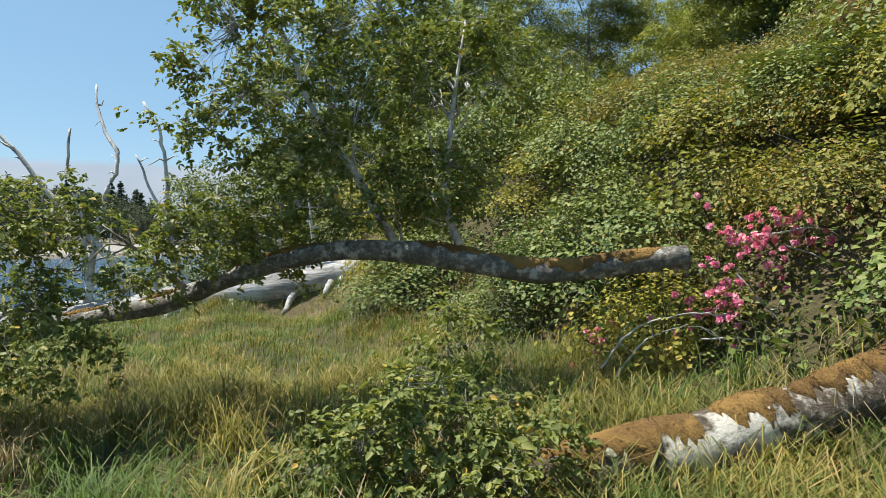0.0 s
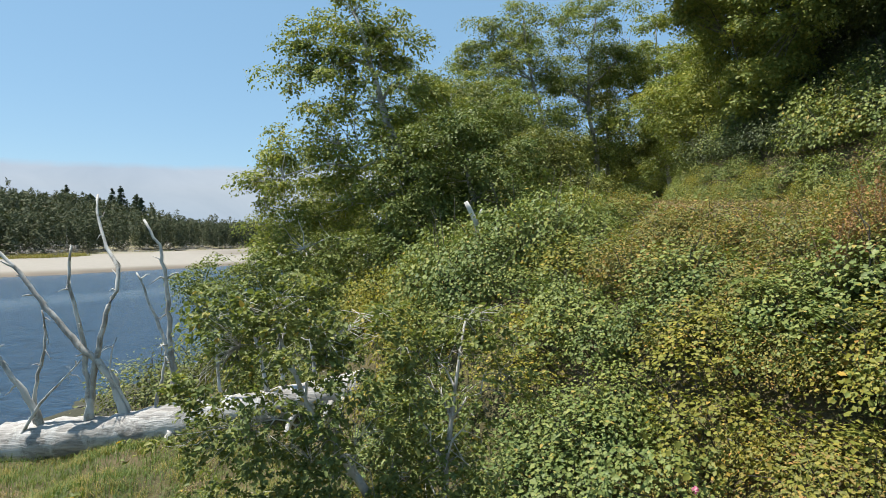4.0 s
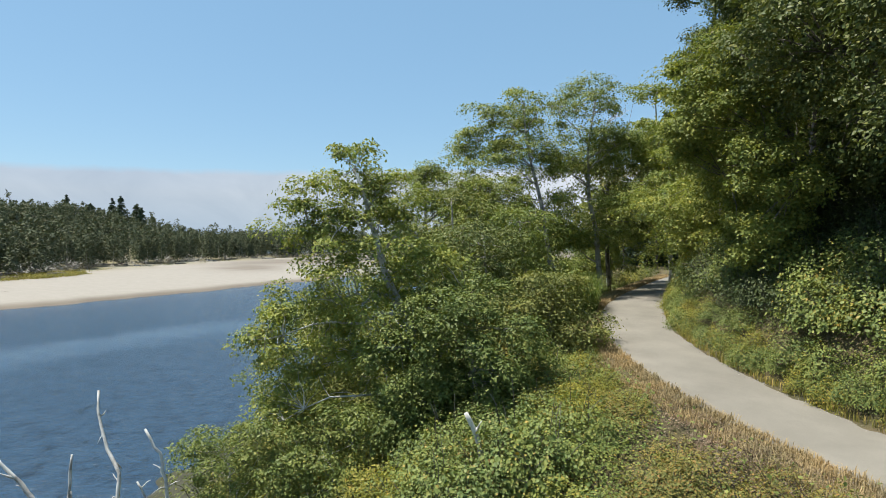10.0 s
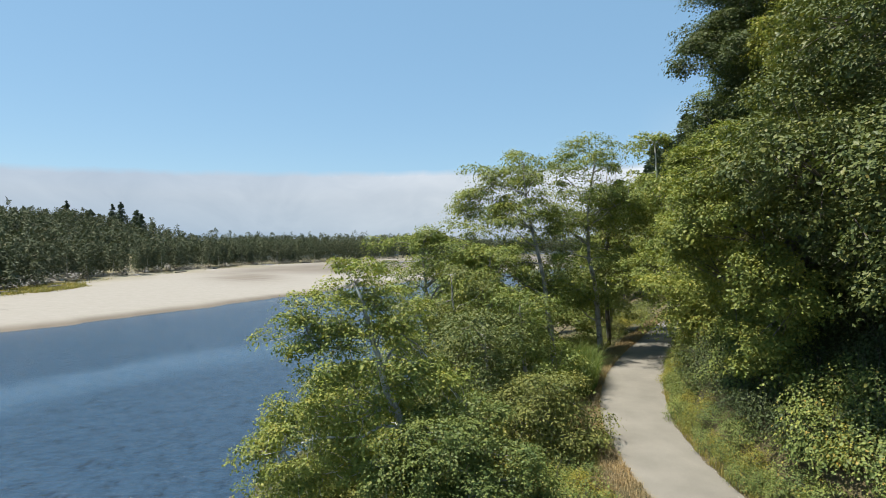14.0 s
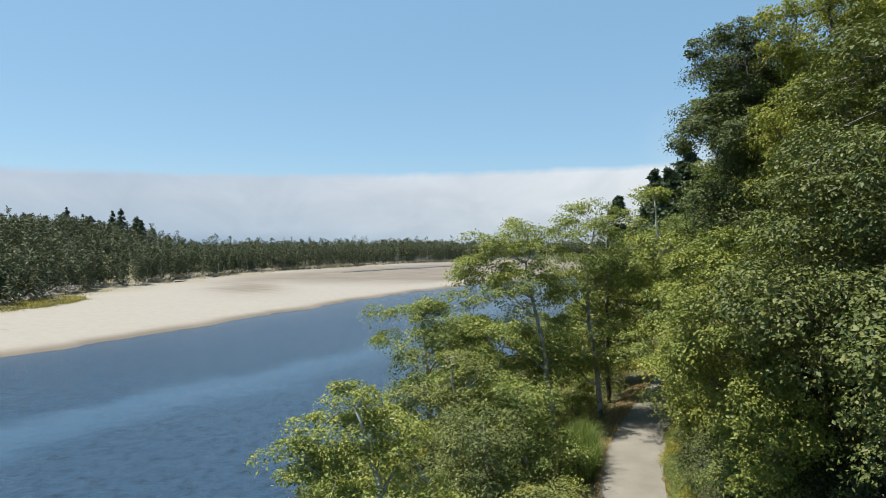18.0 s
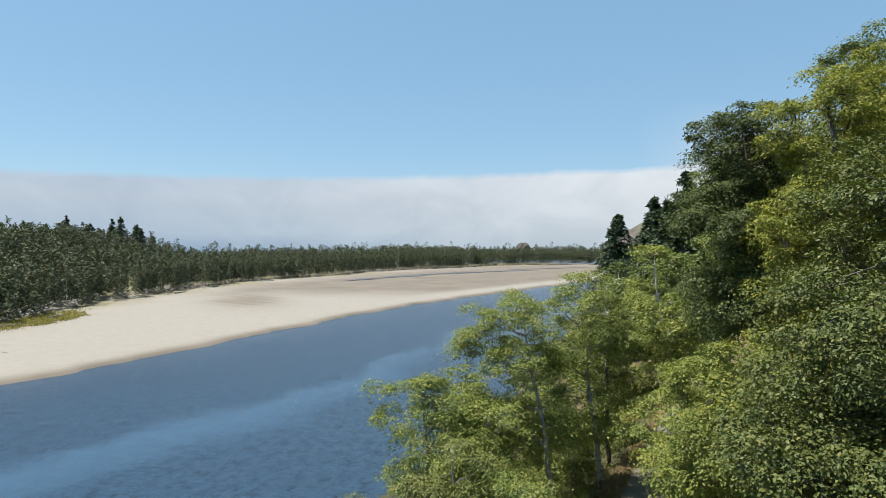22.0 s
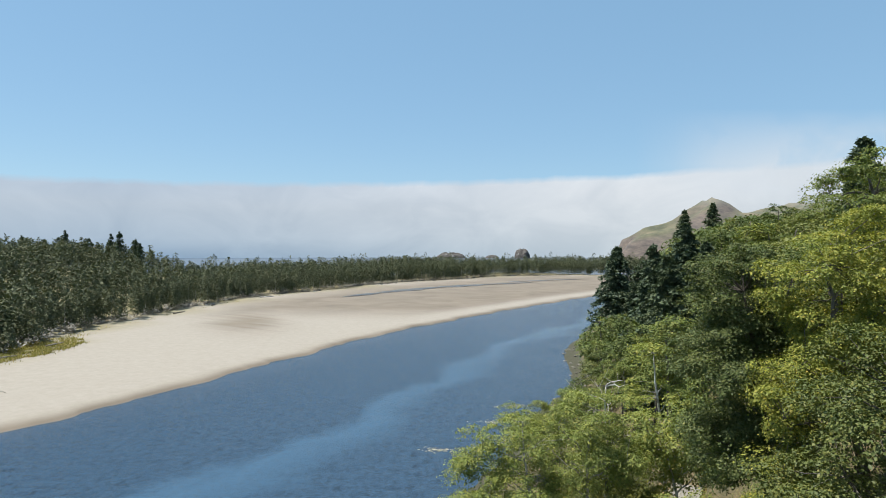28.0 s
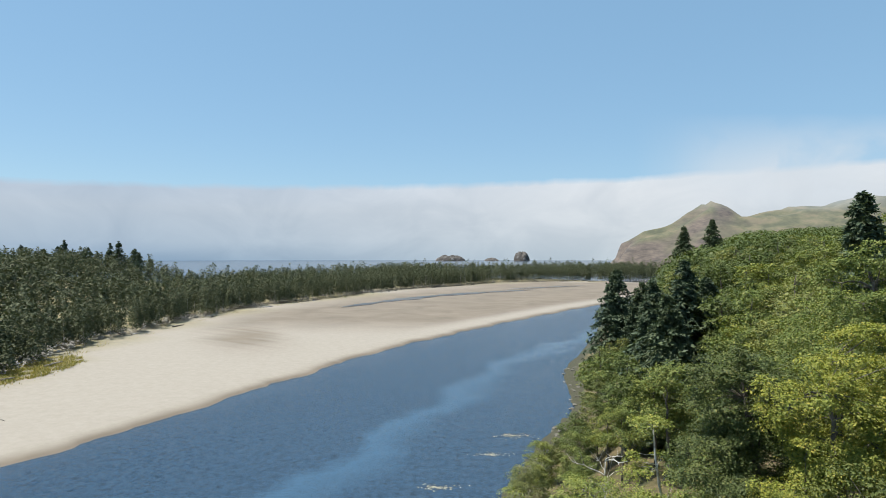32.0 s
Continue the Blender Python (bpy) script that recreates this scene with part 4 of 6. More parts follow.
def build_bank_trees():
    tree = "alder_tree"
    broadleaf(tree, "leaning red alder at the water's edge with open crown", "tree", [(0.2, 19.4, gz(0.2, 19.4) - 0.2), (-0.7, 19.2, 7.2), (-1.7, 19.0, 9.6), (-2.7, 19.0, 12.9)], 0.2,
              [(-3.0, 19, 12.5, 1.2, 1.3, 1.2), (-2.2, 19, 10.6, 2.3, 1.8, 1.4), (-4.7, 19.3, 11.1, 1.2, 0.8, 0.5), (-4.3, 19.5, 7.6, 1.9, 1.8, 1.5), (-4.9, 19.8, 5.6, 1.2, 1.5, 1.2), (-2.0, 19.5, 7.8, 1.9, 2, 1.6), (-0.6, 19, 9.4, 1.4, 1.5, 1.3), (-3.7, 19, 9.3, 1.7, 1.5, 1.2), (-1.6, 19, 11.8, 1.2, 1.2, 1.0), (-3.4, 19.2, 11.7, 1.5, 1.3, 1.0)],
              235, 230, 0.082, BANK_LEAF, 101, DEADWOOD, 0.4, 0.6, 14)
    broadleaf("willow_tree", "dense rounded dark green willow beside the alder", "tree", [(1.0, 17.6, gz(1.0, 17.6) - 0.2), (0.9, 17.5, 6.6), (0.6, 17.4, 8.6)], 0.14,
              [(0.6, 17.3, 7.4, 2.1, 1.8, 2.0), (1.2, 17.6, 6.4, 1.8, 1.6, 1.6), (-0.7, 17.6, 6.6, 1.4, 1.4, 1.5)], 120, 480, 0.072, HILL_LEAF, 102, BARK, 0.46, 0.65, 8)
    broadleaf("willow_tree", "low spreading willow bush over the shore", "tree", [(-6.0, 17.6, gz(-6, 17.6) - 0.2), (-6.1, 17.6, 2.6), (-6.2, 17.6, 4.4)], 0.09,
              [(-6.3, 17.7, 4.2, 1.3, 1.2, 1.1), (-5.0, 17.5, 3.2, 1.6, 1.3, 1.4), (-4.5, 17.6, 4.5, 1.4, 1.2, 0.9), (-3.3, 17.3, 3.6, 1.5, 1.3, 1.5), (-2.6, 17.4, 5.0, 1.4, 1.2, 1.0), (-1.6, 17.2, 4.2, 1.4, 1.2, 1.3)], 190, 300, 0.066, HILL_LEAF, 103, DEADWOOD, 0.42, 0.45, 10)
    broadleaf(tree, "slender alder leaning over the river", "tree", [(-0.5, 33.5, gz(-0.5, 33.5) - 0.2), (-0.8, 33.6, 9), (-1.2, 34, 14.2)], 0.19,
              [(-1.6, 34, 13.2, 2.4, 2.2, 1.7), (0.9, 34, 13.5, 2.0, 2, 2.0), (-0.6, 34, 10.2, 2.8, 2.4, 1.8), (1.6, 33.5, 10, 2, 2, 2.5)], 150, 300, 0.1, BANK_LEAF, 104, BARK, 0.62, 0.35, 12)
    broadleaf(tree, "tall alder with a flat layered crown beside the path", "tree", [(6.1, 33, gz(6.1, 33) - 0.2), (5.7, 33.6, 11), (5.1, 34.8, 15), (4.7, 36, 19.0)], 0.17,
              [(4.6, 36, 18.3, 3.0, 2.5, 1.2), (2.6, 35.6, 16.3, 1.9, 2, 1.0), (4.6, 35.6, 15.3, 2.6, 2.4, 1.5), (3.2, 34.8, 12.6, 2.3, 2.2, 1.6), (5.8, 34.5, 12.8, 1.6, 1.6, 0.9), (4.6, 35.0, 11.0, 2.2, 2.0, 1.0), (6.6, 35.5, 11.4, 1.8, 1.8, 1.0)], 165, 290, 0.1, BANK_LEAF, 105, BARK, 0.66, 0.3, 14)
    broadleaf(tree, "tall alder with pale forked trunk beside the path", "tree", [(9.6, 37, gz(9.6, 37) - 0.2), (9.2, 37, 11.5), (8.8, 37.2, 15), (9.3, 37.3, 19.4)], 0.18,
              [(9.0, 37.3, 18.9, 2.7, 2.4, 1.2), (8.2, 37.2, 16.2, 2.6, 2.3, 1.5), (10.4, 37.3, 16.4, 1.8, 2, 1.5), (8.8, 37, 13.6, 2.2, 2, 0.8), (9.0, 37.2, 11.4, 2.2, 2, 0.9)], 140, 290, 0.1, BANK_LEAF, 106, BARK, 0.66, 0.3, 14)
    broadleaf(tree, "thin dark-stemmed alder beside the path", "tree", [(11.3, 41.5, gz(11.3, 41.5) - 0.2), (11.2, 41.5, 13), (11.4, 41.6, 17.5)], 0.17,
              [(11.6, 42, 15.8, 2.2, 2, 1.9), (12.2, 42, 12.6, 2.4, 2, 1.5)], 80, 150, 0.14, ALDER_DARK, 107, BARK_DARK, 0.6, 0.4, 8)
    broadleaf(tree, "tall thin alder with sparse top branches", "tree", [(16.8, 45, gz(16.8, 45) - 0.2), (16.3, 45, 15), (15.6, 45, 21.6)], 0.2,
              [(15.2, 45, 21.2, 1.9, 1.6, 0.8), (15.8, 45, 18.4, 2.6, 2, 1.1), (16.6, 45, 14.8, 3.0, 2.2, 1.8), (14.8, 45, 12.2, 2.6, 2, 1.4)], 90, 140, 0.14, BANK_LEAF, 108, DEADWOOD, 0.6, 0.35, 12)
    broadleaf(tree, "white-stemmed alder at the bend of the path", "tree", [(15.9, 39.6, gz(15.9, 39.6) - 0.3), (15.5, 39.8, 12), (14.6, 40, 16.5)], 0.17,
              [(14.6, 40, 17.2, 2.2, 2, 1.7), (16.6, 40, 15.2, 2.2, 2, 2.0)], 90, 150, 0.135, BANK_LEAF, 109, DEADWOOD, 0.6, 0.4, 8)
    for x, y, top, w, sd, mtl, lf in ((1.6, 24.0, 11.6, 2.0, 120, ALDER_DARK, 0.11), (3.4, 27.0, 12.2, 1.9, 121, BANK_LEAF, 0.12), (0.4, 28.6, 13.4, 2.4, 122, ALDER_DARK, 0.13), (-2.6, 25.5, 11.0, 2.2, 123, BANK_LEAF, 0.12),
                                      (3.6, 21.6, 9.4, 1.5, 124, ALDER_DARK, 0.1), (2.4, 31.5, 14.2, 2.2, 125, BANK_LEAF, 0.14), (-4.8, 23.5, 8.0, 1.8, 126, ALDER_DARK, 0.11), (-4.6, 30.5, 9.5, 2.0, 127, ALDER_DARK, 0.13), (2.0, 39.5, 13.5, 2.4, 129, BANK_LEAF, 0.15), (7.2, 41.5, 12.4, 2.2, 128, BANK_LEAF, 0.14), (12.8, 47.5, 15.5, 2.4, 130, BANK_LEAF, 0.16), (13.0, 32.0, 16.0, 2.4, 131, BANK_LEAF, 0.14), (12.4, 27.6, 14.0, 2.0, 132, BANK_LEAF, 0.13)):
        z0 = gz(x, y)
        h = top - z0
        broadleaf(tree, "leafy alder crowding the river bank", "tree", [(x + 0.4, y, z0 - 0.2), (x + 0.2, y, z0 + h * 0.5), (x, y, top - 0.7)], 0.13,
                  [(x, y, top - h * 0.18, w * 0.8, w * 0.8, h * 0.17), (x - 0.7, y, top - h * 0.42, w, w, h * 0.2), (x + 0.7, y - 0.4, top - h * 0.6, w, w * 0.9, h * 0.22), (x - 0.5, y - 0.5, top - h * 0.75, w * 0.9, w * 0.9, h * 0.15)],
                  80, 280, lf * 0.76, mtl, sd, BARK, 0.62, 0.35, 7, group="bank alders")
    # overhanging trees on the hill side of the path
    broadleaf(tree, "yellow-green alder leaning from the hill over the path", "tree", [(14.6, 22.6, gz(14.6, 22.6) - 0.4), (12.6, 21.8, 14), (10.4, 21.2, 17)], 0.24,
              [(9.7, 20.9, 14.8, 1.9, 1.9, 2.1), (10.5, 22.6, 16.4, 1.9, 2.0, 1.6), (10.2, 19.2, 12.6, 1.4, 1.5, 1.7), (10.1, 19.4, 10.6, 0.9, 1.0, 1.1), (11.2, 23.4, 13.6, 1.6, 1.8, 2.0), (12.2, 21.4, 17.0, 1.8, 1.9, 1.6), (11.6, 21.8, 11.4, 1.3, 1.6, 1.5)],
              240, 420, 0.085, ALDER, 110, BARK_DARK, 0.55, 0.4, 16)
    broadleaf(tree, "dark full-crowned alder on the wooded hill above the path", "tree", [(18.6, 31.6, gz(18.6, 31.6) - 0.4), (17.1, 31, 19), (15.2, 30.6, 27)], 0.27,
              [(14.9, 30.6, 27.0, 2.2, 2.3, 2.4), (13.9, 30.2, 23.4, 2.4, 2.3, 2.0), (16.4, 31, 23.6, 2.6, 2.6, 2.4), (14.2, 29.8, 19.8, 2.2, 2.2, 1.8), (16.6, 31, 19.6, 2.4, 2.4, 2.2), (17.2, 31.6, 26.8, 2.2, 2.2, 2.0)], 260, 420, 0.095, HILL_DARK, 111, BARK_DARK, 0.62, 0.42, 14)
    broadleaf(tree, "tall alder on the wooded hill above the path", "tree", [(19.7, 36, gz(17.8, 36) - 0.4), (18.5, 35.5, 19), (17.3, 35, 27.4)], 0.27,
              [(17.3, 35, 26.3, 2.4, 2.4, 2.1), (18.1, 35.2, 22.5, 3.2, 2.8, 2.6), (15.9, 35, 19, 2.2, 2.4, 2.4)], 180, 390, 0.112, HILL_LEAF, 112, BARK_DARK, 0.7, 0.4, 12)
    broadleaf(tree, "big alder on the wooded hill above the path", "tree", [(27.5, 36, gz(27.5, 36) - 0.4), (26, 35.5, 25), (25, 35.4, 33.4)], 0.3,
              [(25, 35.4, 32, 3.0, 3, 2.4), (26.5, 36, 28, 4.0, 3.4, 3.0), (22.6, 35, 27, 2.6, 2.6, 2.4)], 170, 380, 0.115, HILL_LEAF, 113, BARK_DARK, 0.75, 0.4, 14)
    broadleaf(tree, "tall yellow-green alder standing high on the hill", "tree", [(20.2, 27.4, gz(20.2, 27.4) - 0.4), (18.4, 26.8, 20), (16.6, 26.2, 28)], 0.28,
              [(16.6, 26.2, 27.2, 2.2, 2.3, 2.3), (19.2, 27.2, 29.0, 2.2, 2.3, 2.2), (15.6, 25.8, 22.8, 2.2, 2.3, 2.2), (18.4, 26.8, 24.6, 2.6, 2.6, 2.4), (15.0, 26.2, 19.0, 1.9, 2.2, 1.9), (21.6, 28.4, 26.6, 2.4, 2.4, 2.6)], 260, 420, 0.09, ALDER, 114, BARK_DARK, 0.62, 0.4, 16)


build_bank_trees()
# Lobe at (12.6, 12.6, 17.4) is out of view, added to shade the hollow
broadleaf("maple_tree", "huge dense tree overhanging the hillside above the path, one unseen lobe added for shade", "tree", [(18.2, 16.6, gz(18.2, 16.6) - 0.5), (15.5, 16.2, 16), (12.6, 16, 22)], 0.34,
          [(10.1, 15.6, 16.3, 2.1, 2.2, 1.5), (10.6, 17.8, 16.6, 2.2, 2.0, 1.9), (10.6, 13.0, 15.6, 1.7, 1.5, 1.3), (11.6, 15.4, 19.8, 1.9, 2.0, 2.2), (13.0, 18.0, 13.8, 1.5, 2.0, 1.5), (12.0, 18.2, 19.6, 2.2, 2.2, 2.0), (14.2, 18.4, 22.4, 2.6, 2.6, 2.4), (14.4, 15.0, 18.2, 2.8, 2.4, 2.6), (15.6, 21.6, 23.6, 2.4, 2.4, 2.4), (14.2, 22.0, 19.4, 2.4, 2.6, 2.4), (17.6, 18.0, 24.4, 3.2, 3.2, 3.0), (12.6, 12.6, 17.4, 2.2, 2.0, 1.8), (15.0, 19.4, 14.6, 2.0, 2.4, 1.6), (16.5, 12.5, 19.5, 3.0, 3.0, 2.6), (10.3, 14.1, 13.6, 0.5, 0.5, 0.9)],
          520, 330, 0.1, HILL_DARK, 140, BARK_DARK, 0.66, 0.42, 16)


def hill_trees():
    """Alders that clothe the hill and the shore beyond: a few shapes, set down many times."""
    rng = np.random.default_rng(202)
    kinds = []
    for k, (mtl, tall, clusters, per, leaf) in enumerate(((HILL_LEAF, 12.5, 66, 430, 0.105), (ALDER_DARK, 13.5, 66, 430, 0.105), (ALDER, 14.5, 70, 430, 0.105), (HILL_LEAF, 12, 62, 430, 0.105),
                                                          (HILL_LEAF, 12.5, 56, 190, 0.185), (ALDER_DARK, 13.5, 56, 190, 0.185), (HILL_LEAF, 14.5, 60, 190, 0.185), (ALDER, 12, 54, 190, 0.185),
                                                          (WOODS_LEAF, 12.5, 48, 135, 0.27), (ALDER_DARK, 13.5, 48, 135, 0.27), (WOODS_LEAF, 14.0, 48, 135, 0.27), (HILL_LEAF, 12, 46, 135, 0.27))):
        env = [(rng.uniform(-1, 1), rng.uniform(-1, 1), tall - 2.0, 2.4, 2.4, 2.0)]
        for _ in range(4):
            a = rng.uniform(0, 6.28)
            env.append((2.0 * math.cos(a), 2.0 * math.sin(a), tall - rng.uniform(3.5, 7.0), rng.uniform(1.8, 2.6), rng.uniform(1.8, 2.6), rng.uniform(1.4, 2.2)))
        t = broadleaf("alder_tree", "leafy green alder in the woods on the hillside", "tree", [(0, 0, -0.6), (rng.uniform(-0.4, 0.4), 0, tall * 0.5), (0.2, 0.3, tall - 0.8)], 0.2, env, clusters * 3 // 2, per * 2 // 3, leaf, mtl, 300 + k, BARK_DARK, 0.86, 0.42, 5, False, "hillside alders")
        kinds.append([t, False])
    spots = []
    for _ in range(6000):
        y = rng.uniform(6, 150)
        j = np.argmin(np.abs(LINE[:, 1] - y))
        x = LINE[j, 0] + rng.uniform(-26, 75)
        shore = np.interp(y, SHORE[:, 0], SHORE[:, 1])
        s = float(beside_road(x, y)[0][0])
        if s < 0 and (y < 72 or x < shore + 6):
            continue
        if s > 0 and (s < 8.0 or (y < 47 and s < 12) or (y < 20 and s < 13)):
            continue
        if abs(s) < 4 and y < 60:
            continue
        gap = 4.1 if y < 90 else 5.0
        if any((x - a) ** 2 + (y - b) ** 2 < gap * gap for a, b in spots):
            continue
        if x > 30 + 0.9 * y or x > 75:
            continue
        spots.append((x, y))
        low = np.clip((x - shore - 4) / 22, 0.55, 1.0) if s < 0 else 1.0
        sc = rng.uniform(0.78, 1.15) * low
        # Height capped so that the tops fit the skyline in the camera's view
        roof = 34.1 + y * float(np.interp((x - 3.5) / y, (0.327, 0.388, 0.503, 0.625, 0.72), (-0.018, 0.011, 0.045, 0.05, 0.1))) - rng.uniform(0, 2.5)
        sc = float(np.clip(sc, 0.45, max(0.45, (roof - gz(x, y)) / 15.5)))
        m = Matrix.Translation((x, y, gz(x, y))) @ Matrix.Rotation(rng.uniform(0, 6.28), 4, "Z")
        k = kinds[rng.choice(4, p=(0.36, 0.3, 0.24, 0.1)) + (8 if y > 85 else 4 if y > 50 else 0)]
        if k[1]:
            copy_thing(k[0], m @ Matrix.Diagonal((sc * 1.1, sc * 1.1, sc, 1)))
        else:
            k[0].matrix_basis, k[1] = m, True


hill_trees()


def build_spruces():
    for x, y, top, h, r, s in ((44.3, 154, 31.0, 29, 10.5, 401), (52.5, 160, 27.5, 25, 12.0, 402), (47, 148, 22.0, 19, 9, 409), (36.0, 90, 33.6, 26, 8.0, 403), (31.2, 84, 29.0, 23, 7.6, 404), (41.5, 95, 31.0, 23, 7.0, 408), (34.0, 98, 30.5, 24, 7.0, 410),
                               (87, 218, 44.8, 22, 7.5, 405), (98, 220, 47.5, 22, 7.5, 406), (42, 60.5, 40.8, 23, 6.0, 407)):
        spruce("spruce_tree", "dark blue-green spruce standing above the alders", (x, y, top - h), h, r, s, 2600)


build_spruces()
for k, (x, y, top) in enumerate(((-262, 424, 45.5), (-292, 425, 42), (-276, 440, 41), (-232, 428, 43), (-224, 424, 44.5), (-216, 430, 40), (-245, 420, 38), (-305, 415, 44), (-284, 418, 40), (-320, 430, 43), (-252, 436, 40), (-238, 415, 37), (-268, 412, 39), (-298, 408, 41), (-312, 404, 40), (-208, 421, 36), (-334, 418, 43))):
    spruce("pine_tree", "tall dark conifer on the crest of the wooded dunes", (x, y, top - 20), 20, 6.0 + (k % 3), 440 + k, 420, SPRUCE, "crest conifers")


# ---- the low ground: grass and fallen trunks ----
def arched(P, out, length, rng, width=0.0036, droop=1.0):
    """Long grass blades that spring up, arch over and hang: five triangles each."""
    n = len(P)
    out = unit(out * np.array([1, 1, 0.0]) + rng.standard_normal((n, 3)) * np.array([0.35, 0.35, 0]))
    sd = np.cross(out, [[0, 0, 1.0]])
    L = (length * (1 + 0.3 * rng.standard_normal(n))).clip(length * 0.35, length * 1.7).reshape(-1, 1)
    w = width * (0.6 + 0.8 * rng.random((n, 1)))
    k = droop * rng.uniform(0.5, 1.3, (n, 1))
    up = np.array([0, 0, 1.0])
    a = P + (up * 0.42 + out * 0.12 * k) * L
    b = P + (up * (0.66 - 0.1 * k) + out * 0.38 * k) * L
    t = P + (up * (0.70 - 0.38 * k) + out * 0.72 * k) * L
    v = np.stack([P - sd * w, P + sd * w, a - sd * w, a + sd * w, b - sd * w * 0.7, b + sd * w * 0.7, t], 1)
    f = np.array([[0, 1, 3], [0, 3, 2], [2, 3, 5], [2, 5, 4], [4, 5, 6]])
    return v.reshape(-1, 3), (np.arange(n)[:, None, None] * 7 + f[None]).reshape(-1, 3)


def build_grass():
    rng = np.random.default_rng(9)
    for name, mtl, many, size, label in (("meadow_grass", GRASS, 620, 0.5, "long yellow-green marsh grass lying over in tussocks"), ("green_grass", GRASS_GREEN, 260, 0.5, "fresh green grass between the marsh tussocks"), ("dry_grass", STRAW, 60, 0.5, "pale dry stalks among the marsh grass")):
        c = np.stack([rng.uniform(-11, 5.2, many), 1.2 + 13.5 * rng.random(many) ** 1.25], 1)
        z = land(c[:, 0], c[:, 1])
        # Pale tussocks thinned round (-2.3, 3.6): a dark gap in place of shadow
        c = c[(z < 2.4) & (z > 0.5) & ((mtl is GRASS_GREEN) | (np.hypot((c[:, 0] + 2.3) / 1.1, (c[:, 1] - 3.6) / 0.9) > 1) | (rng.random(many) < 0.12))]
        per = 130
        a, r = rng.uniform(0, 6.28, (len(c), per)), np.abs(rng.standard_normal((len(c), per))) * rng.uniform(0.14, 0.3, (len(c), 1))
        out = np.stack([np.cos(a) * r + 0.06, np.sin(a) * r - 0.05, 0 * a], -1)
        P = (np.column_stack([c, 0 * c[:, 0]])[:, None] + out).reshape(-1, 3)
        P[:, 2] = land(P[:, 0], P[:, 1]) - 0.02
        v, f = arched(P, out.reshape(-1, 3), size * np.interp(P[:, 1], [5.5, 8.5], [1, 0.4]), rng)
        tagged(new(name, mesh_from(name, v, f, mtl)), label, "grass", kind="stuff")
    xy = np.stack([rng.uniform(-11, 5.2, 60000), 1.2 + 13 * rng.random(60000) ** 1.5], 1)
    z = land(xy[:, 0], xy[:, 1])
    ok = (z < 2.5) & (z > 0.5)
    v, f = blades(np.column_stack([xy, z - 0.02])[ok], 0.2, rng, 0.9, 0.006)
    tagged(new("green_grass", mesh_from("green_grass", v, f, GRASS_GREEN)), "short dark green turf under the marsh tussocks", "grass", kind="stuff")
    c = resampled(ROAD, 0.05)
    w = unit(np.gradient(c[:, :2], axis=0))
    sd = np.stack([w[:, 1], -w[:, 0]], 1)
    k = rng.integers(0, len(c), 64000)
    off = WIDTH / 2 + rng.random(len(k)) ** 1.4 * 1.15 - 0.06
    xy = c[k, :2] - sd[k] * off[:, None]
    v, f = blades(np.column_stack([xy, land(xy[:, 0], xy[:, 1]) - 0.01]), 0.17, rng, 0.8, 0.007)
    tagged(new("verge_grass", mesh_from("verge_grass", v, f, STRAW)), "dry golden grass along the edge of the path", "grass", kind="stuff")
    k = rng.integers(0, len(c), 7000)
    off = WIDTH / 2 + np.abs(rng.standard_normal(len(k))) * 0.16
    xy = c[k, :2] + sd[k] * off[:, None]
    v, f = blades(np.column_stack([xy, land(xy[:, 0], xy[:, 1]) - 0.01]), 0.22, rng, 0.5, 0.008)
    tagged(new("verge_grass", mesh_from("verge_grass", v, f, GRASS)), "green weeds and grass on the hill side of the path", "grass", kind="stuff")
    a, r = rng.uniform(0, 6.28, 7000), np.sqrt(rng.random(7000))
    xy = np.stack([6.5 + 0.54 * r * np.sin(a) + 0.95 * r * np.cos(a), 29.6 + 3.0 * r * np.sin(a)], 1)
    v, f = blades(np.column_stack([xy, land(xy[:, 0], xy[:, 1])]), 1.3, rng, 0.3, 0.012)
    tagged(new("tall_grass", mesh_from("tall_grass", v, f, GRASS_GREEN)), "tall clump of green reed grass beside the path", "grass", kind="stuff")


build_grass()


def log_tube(points, r0, r1, seed, sides=14, n=46, rough=0.05):
    rng = np.random.default_rng(seed)
    p = resampled(np.array(points, float), np.linalg.norm(np.array(points[-1]) - np.array(points[0])) / n)
    t = np.linspace(0, 1, len(p))
    r = (r0 + (r1 - r0) * t) * (1 + 0.06 * np.sin(t * 17 + seed) + 0.04 * np.sin(t * 41))
    return p, r, tube(p, r, sides, rough, rng)


